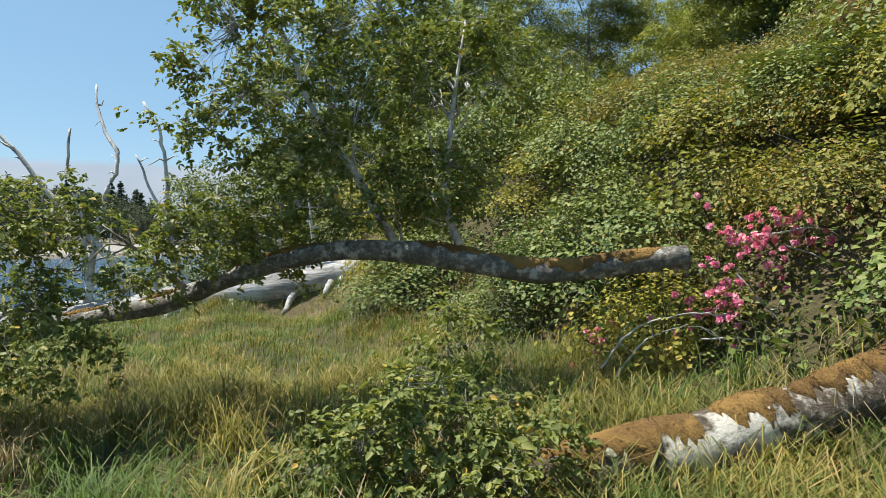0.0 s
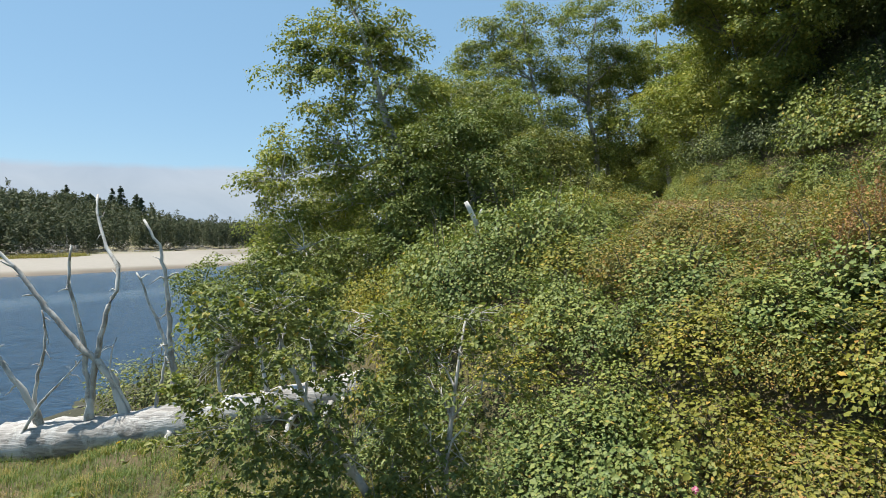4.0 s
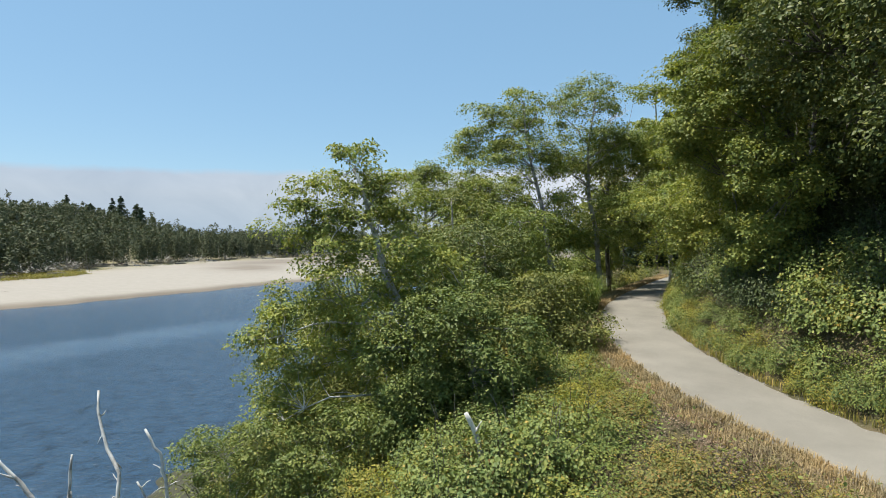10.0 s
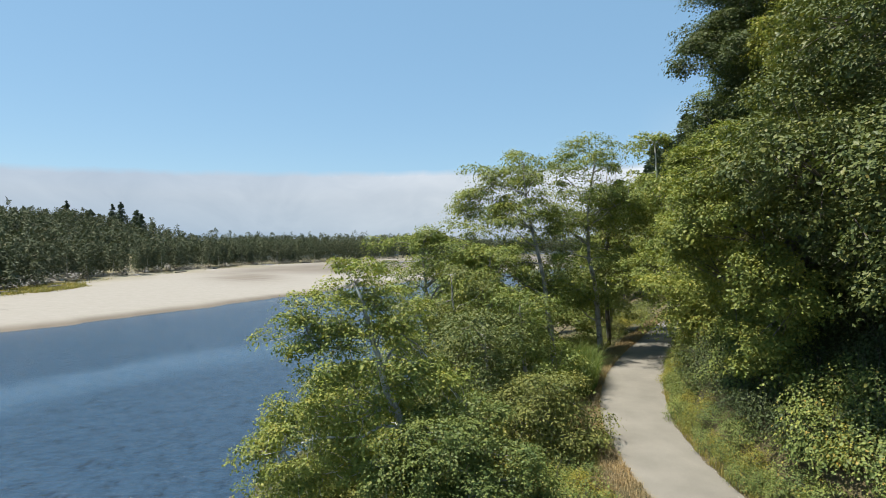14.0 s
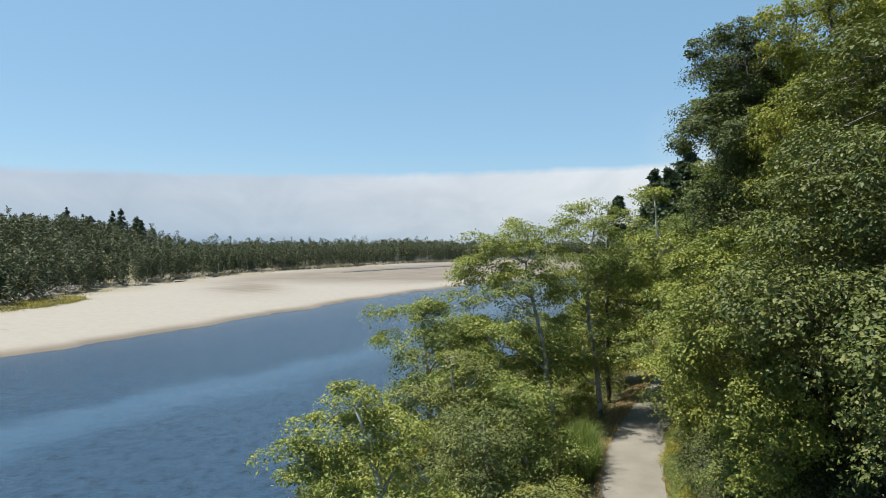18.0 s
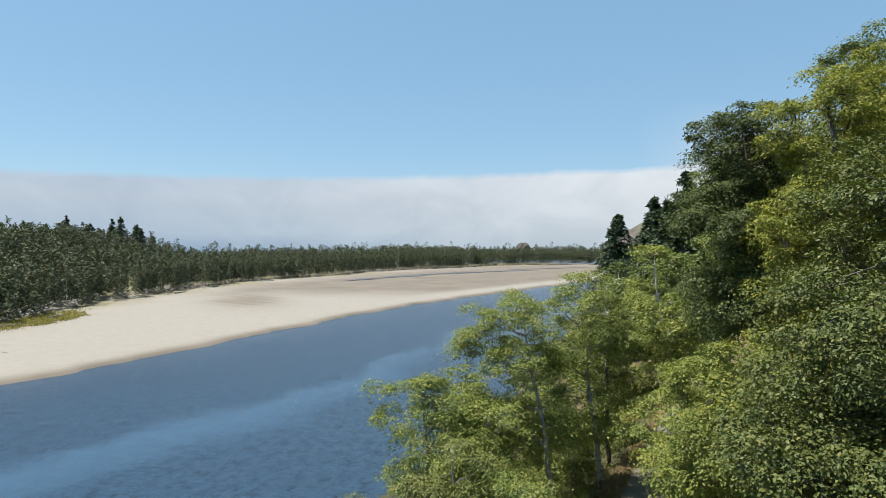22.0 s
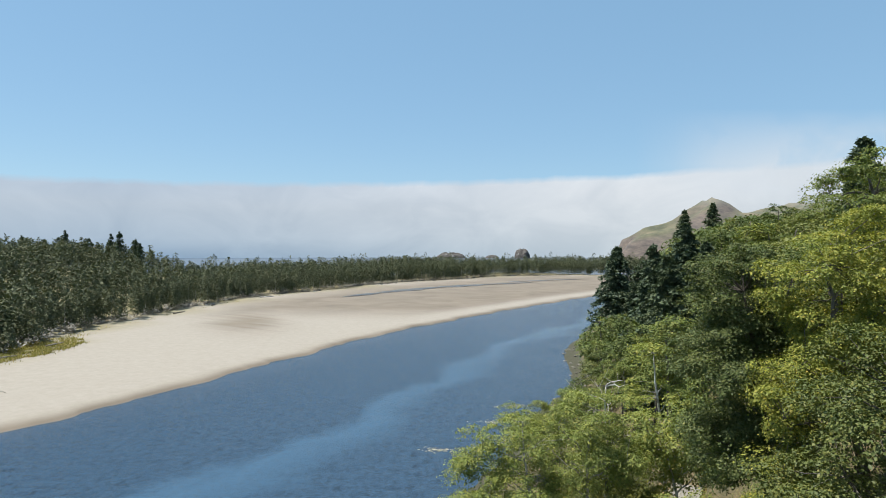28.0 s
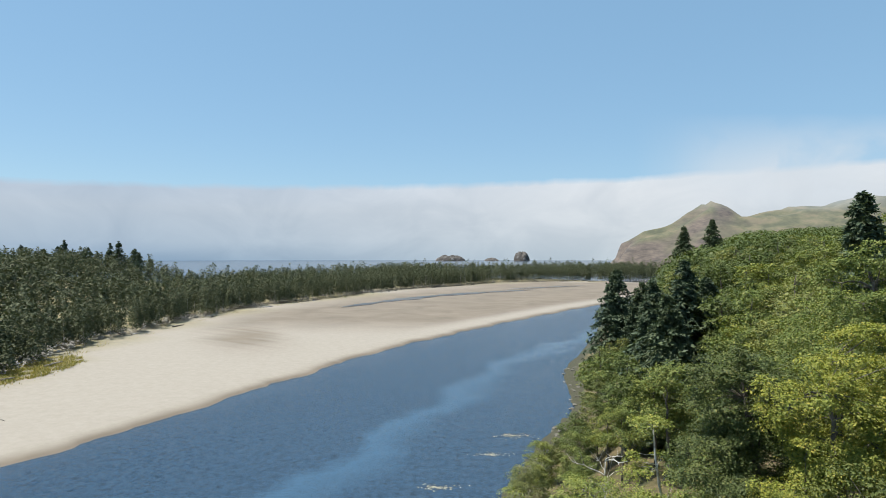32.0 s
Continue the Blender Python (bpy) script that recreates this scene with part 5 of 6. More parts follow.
def moss_patch(p, r, a, b, seed, spread=1.0):
    """A raised, ragged pad of moss over the top of a trunk, from fraction a to b of its length."""
    rng = np.random.default_rng(seed)
    n = len(p)
    i0, i1 = int(a * (n - 1)), max(int(b * (n - 1)), int(a * (n - 1)) + 4)
    q = np.stack([np.interp(np.linspace(i0, i1, 40), np.arange(n), p[:, k]) for k in range(3)], 1)
    rq = np.interp(np.linspace(i0, i1, 40), np.arange(n), r)
    way = unit(np.gradient(q, axis=0))
    side = unit(np.cross(way, [[0, 0, 1.0]]))
    up = np.cross(side, way)
    t = np.linspace(0, 1, 40)
    wid = spread * (np.sin(np.pi * t) ** 0.35) * (0.75 + 0.3 * np.sin(t * 19 + seed) + 0.15 * rng.standard_normal(40)).clip(0.15, 1.5)
    m = 15
    ang = np.linspace(-1, 1, m)[None] * wid[:, None] + 0.15 * math.sin(seed)
    lift = 0.042 * (1 - np.abs(np.linspace(-1, 1, m))[None] ** 3) * np.sin(np.pi * t)[:, None] ** 0.3 * (1 + 0.12 * rng.standard_normal((40, m))) - 0.012
    rr = rq[:, None] + lift
    v = (q[:, None] + side[:, None] * (np.sin(ang) * rr)[..., None] + up[:, None] * (np.cos(ang) * rr)[..., None]).reshape(-1, 3)
    i, j = np.meshgrid(np.arange(39), np.arange(m - 1), indexing="ij")
    k = (i * m + j).ravel()
    f = np.concatenate([np.stack([k, k + 1, k + m + 1], 1), np.stack([k, k + m + 1, k + m], 1)])
    tuft_at = v[rng.integers(0, len(v), 1500)]
    lv = leaves(tuft_at, 0.012, rng, None, 0.3, 0, 0.4)
    v2, f2 = merged([(v, f), lv])
    return mesh_from("moss", v2, f2, MOSS, True)


def fallen_logs():
    a = new("fallen_log")
    p, r, t = log_tube([(2.14, 5.35, 3.0), (1.6, 5.4, 2.93), (0.9, 5.45, 2.855), (0.2, 5.45, 2.96), (-0.45, 5.45, 3.045), (-1.1, 5.5, 3.03), (-1.95, 5.6, 2.80), (-2.7, 5.9, 2.52), (-3.7, 6.2, 2.33), (-5.2, 6.6, 2.0)], 0.106, 0.07, 3)
    part("trunk", tubes_mesh("trunk", [t], LICHEN), a)
    for k, (u, w, s) in enumerate(((0.04, 0.25, 1.75), (0.24, 0.30, 0.9), (0.44, 0.54, 0.8), (0.62, 0.68, 0.9), (0.76, 0.83, 0.8))):
        part("moss", moss_patch(p, r, u, w, 5 + k, s), a, "orange-brown moss pad")
    tagged(a, "leaning fallen alder trunk with lichen and orange moss", "log")
    b = new("fallen_log")
    p, r, t = log_tube([(4.6, 4.3, 2.62), (3.6, 4.1, 2.38), (2.9, 4.0, 2.19), (2.23, 3.9, 2.01), (1.62, 3.8, 1.86), (1.1, 3.75, 1.77), (0.72, 3.7, 1.70), (0.52, 3.7, 1.64)], 0.225, 0.18, 8)
    part("trunk", tubes_mesh("trunk", [t], FLAKED), b)
    for k, (u, w, s) in enumerate(((0.22, 0.38, 1.1), (0.36, 0.50, 1.35), (0.46, 0.60, 0.8), (0.6, 0.72, 1.2), (0.76, 0.99, 1.8), (0.06, 0.18, 0.9))):
        part("moss", moss_patch(p, r, u, w, 15 + k, s), b, "orange-brown moss pad")
    tagged(b, "thick fallen trunk with flaking white bark and orange moss", "log")


fallen_logs()


def driftwood():
    rng = np.random.default_rng(61)
    a = new("driftwood_log")
    p, r, t = log_tube([(-12.0, 14.6, 0.75), (-9.5, 14.2, 1.12), (-7.0, 14.0, 1.5), (-5.0, 13.9, 1.86), (-3.2, 13.9, 2.2), (-1.55, 14.0, 2.52)], 0.5, 0.36, 4, 16, 60, 0.05)
    part("trunk", tubes_mesh("trunk", [t], DRIFT), a)
    sticks = [
        ([(-10.2, 13.9, 5.7), (-9.4, 13.9, 4.75), (-8.5, 13.95, 3.6), (-7.7, 14, 2.75), (-7.3, 14, 1.7)], 0.10),
        ([(-10.4, 13.8, 3.6), (-9.6, 13.9, 2.4), (-9.2, 14.1, 1.35)], 0.09),
        ([(-9.2, 14, 4.25), (-9.15, 14, 3.5), (-9.4, 14, 2.4), (-9.5, 14.1, 1.4)], 0.05),
        ([(-8.55, 14, 5.72), (-8.6, 14, 4.85), (-8.3, 14, 3.6), (-8.1, 14, 1.7)], 0.07),
        ([(-8.5, 15, 6.95), (-8.4, 14.8, 6.55), (-8.0, 14.5, 5.7), (-7.55, 14.2, 5.0), (-7.8, 14, 3.95), (-8.05, 14, 2.65), (-8.2, 14, 1.6)], 0.075),
        ([(-6.85, 14, 6.3), (-6.45, 14, 5.5), (-6.3, 14, 4.2), (-6.25, 14, 3.1), (-6.15, 14, 1.8)], 0.075),
        ([(-7.05, 14, 5.1), (-6.6, 14, 4.05), (-6.25, 14, 3.1), (-5.75, 14, 1.9)], 0.06),
        ([(-6.35, 14, 3.4), (-6.65, 14, 1.7)], 0.05),
        ([(-5.1, 13.8, 4.4), (-5.15, 13.8, 3.4), (-5.0, 13.8, 2.1)], 0.045),
        ([(-4.5, 13.8, 4.5), (-4.35, 13.8, 4.0), (-4.15, 13.8, 3.2), (-4.0, 13.8, 2.4)], 0.05),
        ([(-3.55, 13.8, 4.0), (-3.7, 13.8, 3.3), (-3.6, 13.8, 2.5)], 0.06),
        ([(-3.05, 13.8, 4.3), (-3.0, 13.8, 3.6), (-2.9, 13.8, 2.7)], 0.05),
        ([(-8.3, 14, 3.1), (-9.2, 13.9, 2.1), (-9.7, 13.9, 1.3)], 0.04),
        ([(-7.5, 14, 3.6), (-7.6, 13.9, 2.9), (-7.2, 14, 1.9)], 0.035),
    ]
    for pts, rad in sticks:
        q = resampled(np.array(pts, float), 0.18)
        q[:-1] += rng.standard_normal((len(q) - 1, 3)) * 0.014
        tt = [tube(q, np.linspace(rad * 0.36, rad * 1.08, len(q)), 8, 0.07, rng)]
        for _ in range(6):
            k = rng.integers(1, max(2, len(q) * 2 // 3))
            e = q[k] + np.array([rng.uniform(-0.3, 0.3), rng.uniform(-0.2, 0.2), rng.uniform(-0.3, 0.2)])
            tt.append(tube(bent(q[k], e, 4, 0.03, rng, 0.02), np.linspace(rad * 0.35, 0.006, 4), 4))
        part("branch", tubes_mesh("branch", tt, DEADWOOD), a)
    for x, dx in ((-2.0, 0.1), (-2.5, -0.1), (-2.25, 0.0), (-3.3, -0.2), (-4.7, 0.1), (-6.1, -0.1)):
        zt = float(np.interp(x, p[:, 0], p[:, 2])) - 0.1
        q = bent((x, 13.6, zt), (x + dx, 13.35, gz(x, 13.4) - 0.1), 6, 0, rng, 0.02)
        part("root", tubes_mesh("root", [tube(q, np.linspace(0.085, 0.06, 6), 7, 0.12, rng)], DRIFT), a)
    tagged(a, "bleached white driftwood trunk with bare upright branches", "driftwood")
    q = resampled(np.array([(0.95, 13.9, gz(0.95, 13.9) - 0.2), (0.85, 13.9, 5.9), (0.68, 13.9, 6.4), (0.52, 13.9, 6.72)]), 0.15)
    s = new("dead_stump", tubes_mesh("dead_stump", [tube(q, np.linspace(0.1, 0.045, len(q)), 7, 0.14, rng), tube(bent((0.72, 13.9, 6.2), (0.9, 13.85, 6.55), 5, 0, rng, 0.01), np.linspace(0.05, 0.015, 5), 5, 0.1, rng)], DEADWOOD))
    tagged(s, "weathered grey broken stump poking out of the brambles", "stump")


driftwood()


def log_saplings():
    broadleaf("alder_sapling", "young alder growing up from the fallen trunk", "tree", [(-0.42, 5.45, 3.1), (-0.75, 5.4, 3.7), (-1.1, 5.3, 4.2), (-1.45, 5.15, 5.2)], 0.045,
              [(-1.35, 5.2, 4.4, 0.75, 0.6, 0.8), (-1.75, 5.1, 5.15, 0.36, 0.34, 0.38), (-1.25, 5.2, 5.2, 0.42, 0.36, 0.32), (-0.9, 5.4, 3.75, 0.75, 0.6, 0.55), (-0.7, 5.3, 4.8, 0.45, 0.4, 0.5), (-2.1, 5.1, 4.3, 0.35, 0.3, 0.4)], 330, 42, 0.044, SAPLING, 501, DEADWOOD, 0.13, 0.7, 12, True)
    broadleaf("alder_sapling", "young yellow-green alder growing up from the fallen trunk", "tree", [(0.15, 5.45, 3.1), (0.02, 5.5, 3.5), (0.08, 5.5, 4.2), (0.2, 5.5, 5.1)], 0.04,
              [(0.1, 5.6, 4.4, 0.6, 0.55, 0.85), (0.0, 5.5, 3.7, 0.55, 0.5, 0.4), (0.45, 5.6, 5.0, 0.35, 0.35, 0.3)], 180, 42, 0.042, SAPLING, 502, DEADWOOD, 0.13, 0.7, 10, True)
    broadleaf("alder_sapling", "leafy alder shoots along the fallen trunk", "tree", [(-2.4, 5.9, 2.6), (-2.6, 5.6, 2.9), (-3.0, 5.3, 3.3)], 0.035,
              [(-3.0, 5.2, 2.95, 0.8, 0.5, 0.42), (-2.2, 5.4, 3.2, 0.55, 0.45, 0.42), (-3.7, 5.0, 2.6, 0.6, 0.5, 0.4), (-1.6, 5.6, 3.1, 0.5, 0.4, 0.35), (-3.2, 4.8, 2.3, 0.6, 0.5, 0.35), (-3.3, 5.0, 3.3, 0.5, 0.4, 0.35)], 330, 44, 0.044, SAPLING, 503, BARK, 0.13, 0.7, 12, True)
    broadleaf("willow_shrub", "low leafy shrub with pale shoots in the grass", "shrub", [(0.05, 3.7, gz(0, 3.7) - 0.05), (0.05, 3.7, 1.9), (0.0, 3.7, 2.3)], 0.025,
              [(-0.1, 3.65, 1.95, 0.5, 0.4, 0.4), (0.35, 3.6, 1.85, 0.4, 0.35, 0.4), (-0.6, 3.7, 1.75, 0.5, 0.35, 0.32), (0.2, 3.3, 1.65, 0.5, 0.3, 0.3)], 230, 40, 0.044, SAPLING, 504, BARK, 0.11, 0.8, 10, True)
    broadleaf("willow_shrub", "slim leafy shoot standing under the fallen trunk", "shrub", [(0.05, 6.4, gz(0.05, 6.4) - 0.05), (0.05, 6.4, 2.0), (0.05, 6.4, 2.5)], 0.02,
              [(0.05, 6.4, 2.1, 0.45, 0.35, 0.4)], 30, 16, 0.07, SAPLING, 505, BARK, 0.12, 0.8, 6, True)


log_saplings()


# ---- roses ----
def blossom_mesh(seed):
    rng = np.random.default_rng(seed)
    n = 22
    d = unit(rng.standard_normal((n, 3)) + np.array([0, 0, 0.9]))
    v, f = leaves(d * 0.012, 0.04, rng, d, 0.2, 0.3, 1.1, False, 0.0, 0.2)
    return mesh_from("blossom", v, f, PETAL)


def rose_bush():
    rng = np.random.default_rng(71)
    b = broadleaf("rose_bush", "wild rose bush with clusters of pink double blooms", "shrub", [(3.0, 6.0, gz(3.0, 6.0) - 0.1), (2.9, 5.9, 2.8), (2.8, 5.8, 3.3)], 0.02,
                  [(2.5, 5.7, 2.8, 0.5, 0.4, 0.45), (3.1, 5.8, 2.9, 0.6, 0.5, 0.5), (3.7, 5.9, 3.0, 0.6, 0.5, 0.5), (2.9, 5.5, 2.4, 0.6, 0.4, 0.4)], 230, 36, 0.026, BRAMBLE_DRY, 72, BARK_DARK, 0.12, 0.8, 24, True)
    base = np.array(b.matrix_basis.translation)
    meshes = [blossom_mesh(80 + k) for k in range(4)]
    sets = [((2.42, 5.3, 2.75), (0.12, 0.12, 0.32), 34), ((2.55, 5.35, 3.2), (0.28, 0.15, 0.12), 22), ((3.0, 5.4, 3.05), (0.28, 0.15, 0.16), 16), ((3.5, 5.45, 2.95), (0.4, 0.15, 0.25), 12), ((1.5, 6.2, 2.1), (0.14, 0.1, 0.16), 9), ((2.2, 5.5, 2.45), (0.2, 0.1, 0.12), 8), ((4.1, 5.8, 3.5), (0.12, 0.1, 0.25), 7), ((2.95, 5.5, 3.32), (0.3, 0.15, 0.12), 20), ((3.4, 5.6, 3.2), (0.35, 0.15, 0.22), 18), ((3.9, 5.7, 2.95), (0.3, 0.15, 0.2), 9), ((2.7, 5.4, 2.5), (0.25, 0.15, 0.2), 8)]
    for c, s, n in sets:
        for _ in range(n):
            p = np.array(c) + rng.standard_normal(3) * np.array(s) * 0.8
            o = part("blossom", meshes[rng.integers(4)], b)
            k = rng.uniform(0.6, 1.05)
            o.matrix_basis = Matrix.Translation(p - base) @ Matrix.Rotation(rng.uniform(0, 6.28), 4, "Z") @ Matrix.Rotation(rng.uniform(-0.9, 0.9), 4, "X") @ Matrix.Diagonal((k, k, k, 1))


rose_bush()


# ---- sea stacks and the headland ----
def rock_mesh(name, w, d, h, seed, material, n=28, peak=0.5):
    rng = np.random.default_rng(seed)
    u = np.linspace(-1, 1, n)
    X, Y = np.meshgrid(u, u)
    R = np.sqrt(X ** 2 + Y ** 2)
    Z = np.clip(1 - R ** 2.2, -0.2, 1) ** 1.0
    Z = np.where(Z > 0, np.abs(Z) ** peak, Z)
    off = rng.uniform(0, 50, 3)
    N = np.array([noise.fractal(Vector((x * 2 + off[0], y * 2 + off[1], off[2])), 1.0, 2.1, 5) for x, y in zip(X.ravel(), Y.ravel())]).reshape(X.shape)
    Z = Z * (1 + 0.45 * N)
    v = np.stack([X.ravel() * w, Y.ravel() * d, Z.ravel() * h], 1)
    i, j = np.meshgrid(np.arange(n - 1), np.arange(n - 1), indexing="ij")
    a = (i * n + j).ravel()
    return mesh_from(name, v, np.stack([a, a + 1, a + 1 + n, a + n], 1), material)


STACK = bark_material("sea_rock", (0.025, 0.023, 0.022), (0.065, 0.058, 0.052), (0.19, 0.185, 0.18), 0.08, (1, 1, 1), 0.9, 0.9, 6.0, 0.05, 0.56)
for x, w, h, sd, pk, note in ((60, 100, 36, 1, 0.55, "long low grey sea rock whitened by birds"), (528, 52, 54, 2, 0.42, "steep rounded brown sea stack in the surf"), (330, 48, 20, 3, 0.7, "small jagged rock awash in the sea")):
    ob = new("sea_rock", rock_mesh("sea_rock", w, 60, h, sd, STACK, 28, pk))
    ob.matrix_basis = Matrix.Translation((x, 4000, 0))
    tagged(ob, note, "rock", "sea stacks")


def headland():
    """The grassy cape beyond the river mouth, cliffed on its seaward end, and the wooded ridge before it."""
    m, n, l, b = mat("hazed_cape_turf")
    tc, geo = n.new("ShaderNodeTexCoord"), n.new("ShaderNodeNewGeometry")
    sep = n.new("ShaderNodeSeparateXYZ")
    l.new(geo.outputs["Normal"], sep.inputs[0])
    grass = ramp(n, l, noise_at(n, l, 0.02, 6, 0.65), [(0.38, (0.048, 0.052, 0.024)), (0.5, (0.085, 0.082, 0.040)), (0.62, (0.130, 0.108, 0.062))])
    cliff = ramp(n, l, noise_at(n, l, 0.03, 6, 0.7, (1, 1, 3)), [(0.35, (0.05, 0.04, 0.035)), (0.65, (0.15, 0.115, 0.09))])
    c = mixed(n, l, ramp(n, l, sep.outputs[2], [(0.72, (0, 0, 0)), (0.9, (1, 1, 1))]), cliff, grass)
    # Blue-grey blended into turf and cliff to stand for distance haze
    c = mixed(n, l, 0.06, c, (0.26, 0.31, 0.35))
    l.new(c, b.inputs["Base Color"])
    b.inputs["Roughness"].default_value = 1.0
    gx, gy = np.linspace(470, 2400, 90), np.linspace(1500, 2300, 50)
    X, Y = np.meshgrid(gx, gy)
    xs = X + 25 * np.sin(Y * 0.02) + 12 * np.sin(Y * 0.07)
    crest = np.interp(xs, [470, 500, 512, 527, 577, 694, 765, 844, 940, 1128, 1400, 2400], [-6, 15, 80, 88, 114, 150, 194, 156, 172, 198, 240, 320])
    fall = np.clip(1 - np.abs(Y - 1800) / np.interp(xs, [470, 560, 800, 1300], [50, 120, 260, 480]), 0, 1)
    N = np.array([noise.fractal(Vector((x * 0.006, y * 0.006, 3)), 1.0, 2.0, 5) for x, y in zip(X.ravel(), Y.ravel())]).reshape(X.shape)
    Z = crest * fall ** 0.6 * (1 + 0.14 * N) - 6 + 4 * np.sin(X * 0.045 + 3 * N) * np.clip(fall * 3, 0, 1) * np.clip((800 - X) / 250, 0, 1)
    i, j = np.meshgrid(np.arange(49), np.arange(89), indexing="ij")
    a = (i * 90 + j).ravel()
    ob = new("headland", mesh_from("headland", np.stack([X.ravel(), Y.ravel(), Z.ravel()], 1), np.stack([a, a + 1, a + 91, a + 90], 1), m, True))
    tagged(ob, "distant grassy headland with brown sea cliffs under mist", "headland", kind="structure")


headland()


def mist_cap():
    """The mist that lies over the headland's top, a sheet that glows grey by itself."""
    m, n, l, b = mat("headland_mist")
    tc = n.new("ShaderNodeTexCoord")
    sep = n.new("ShaderNodeSeparateXYZ")
    l.new(tc.outputs["Generated"], sep.inputs[0])
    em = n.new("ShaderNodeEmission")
    # The mist's daylit tone is given as emission
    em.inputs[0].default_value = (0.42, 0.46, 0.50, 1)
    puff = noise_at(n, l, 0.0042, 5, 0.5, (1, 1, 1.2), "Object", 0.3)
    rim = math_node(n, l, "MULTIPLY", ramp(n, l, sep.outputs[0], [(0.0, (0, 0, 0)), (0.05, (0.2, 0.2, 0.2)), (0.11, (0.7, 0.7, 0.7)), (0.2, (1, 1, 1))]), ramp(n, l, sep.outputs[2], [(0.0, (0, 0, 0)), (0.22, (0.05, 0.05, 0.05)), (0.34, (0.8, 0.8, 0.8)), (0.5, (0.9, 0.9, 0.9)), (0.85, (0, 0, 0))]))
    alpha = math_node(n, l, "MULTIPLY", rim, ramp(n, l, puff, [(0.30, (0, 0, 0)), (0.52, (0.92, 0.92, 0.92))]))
    tr, mx = n.new("ShaderNodeBsdfTransparent"), n.new("ShaderNodeMixShader")
    l.new(alpha, mx.inputs[0])
    l.new(tr.outputs[0], mx.inputs[1])
    l.new(em.outputs[0], mx.inputs[2])
    l.new(mx.outputs[0], n["Material Output"].inputs[0])
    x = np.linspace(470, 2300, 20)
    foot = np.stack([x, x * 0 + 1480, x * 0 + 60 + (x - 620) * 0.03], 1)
    tagged(new("backdrop_mist", strip("backdrop_mist", foot, foot + np.array([0, 0, 330]), m)), "glowing grey sheet for the mist over the top of the headland", "fog", kind="structure")



mist_cap()


def hill_woods():
    """Tree cover on the hills farther off, crown after crown."""
    rng = np.random.default_rng(88)
    y = rng.uniform(110, 1000, 5200) ** 1.0
    j = np.array([np.argmin(np.abs(LINE[:, 1] - q)) for q in y])
    x = LINE[j, 0] + rng.uniform(-8, 330, len(y)) * np.interp(y, [110, 400], [0.5, 1])
    ok = x > np.interp(y, SHORE[:, 0], SHORE[:, 1]) + 8
    x, y = x[ok], y[ok]
    C = np.stack([x, y, land(x, y)], 1)
    n = 76
    r = np.interp(y, [110, 400, 1000], [3.4, 4.2, 5.5]) * rng.uniform(0.7, 1.3, len(y))
    h = rng.uniform(3.5, 8.5, len(y)) * np.interp(x - np.interp(y, SHORE[:, 0], SHORE[:, 1]), [8, 40], [0.6, 1.1])
    # Crowns lowered to fit the skyline as the camera sees it
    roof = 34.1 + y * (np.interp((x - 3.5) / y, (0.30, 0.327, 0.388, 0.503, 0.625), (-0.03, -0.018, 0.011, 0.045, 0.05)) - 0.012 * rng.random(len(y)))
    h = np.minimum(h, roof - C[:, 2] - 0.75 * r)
    d = unit(rng.standard_normal((len(y), n, 3)))
    d[..., 2] = np.abs(d[..., 2])
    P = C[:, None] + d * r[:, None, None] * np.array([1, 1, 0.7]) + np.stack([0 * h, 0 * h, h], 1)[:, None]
    P = P.reshape(-1, 3)
    v, f = leaves(P, 0.72, rng, d.reshape(-1, 3), 0.3, 1.1, 0.85, False, 0.2, 0.35, 0.4)
    tagged(new("hill_woods", mesh_from("hill_woods", v, f, WOODS_LEAF)), "unbroken green alder woods on the far hillside", "forest", kind="stuff")


hill_woods()


# ---- smaller things ----
def canes():
    """Bare, arching rose canes and dead twigs in front of the rose bush."""
    rng = np.random.default_rng(91)
    runs = [[(1.35, 5.2, 2.05), (1.6, 5.2, 2.35), (2.0, 5.2, 2.5), (2.5, 5.25, 2.48), (2.95, 5.3, 2.25)], [(1.5, 5.3, 1.95), (1.75, 5.25, 2.28), (2.1, 5.2, 2.42)], [(2.55, 5.3, 2.85), (2.75, 5.25, 2.6), (2.95, 5.2, 2.35)],
            [(3.0, 5.35, 3.1), (3.35, 5.3, 2.95), (3.6, 5.3, 2.7)], [(2.9, 5.4, 3.2), (3.3, 5.35, 3.25), (3.7, 5.4, 3.1)], [(3.1, 5.4, 2.7), (3.5, 5.35, 2.95), (3.9, 5.4, 3.05)], [(2.2, 5.2, 2.3), (2.6, 5.2, 2.3), (3.0, 5.2, 2.28)]]
    for run in runs:
        q = resampled(np.array(run), 0.07)
        q[1:] += rng.standard_normal((len(q) - 1, 3)) * 0.008
        tt = [tube(q, np.linspace(0.009, 0.004, len(q)), 5, 0, None, False)]
        for _ in range(5):
            k = rng.integers(2, len(q) - 1)
            e = q[k] + rng.standard_normal(3) * np.array([0.12, 0.08, 0.12])
            tt.append(tube(bent(q[k], e, 4, 0.02, rng, 0.01), np.linspace(0.004, 0.0015, 4), 3, 0, None, False))
        tagged(new("rose_cane", tubes_mesh("rose_cane", tt, DEADWOOD)), "dry bare grey cane arching out of the rose bush", "twig", "dead canes")


canes()


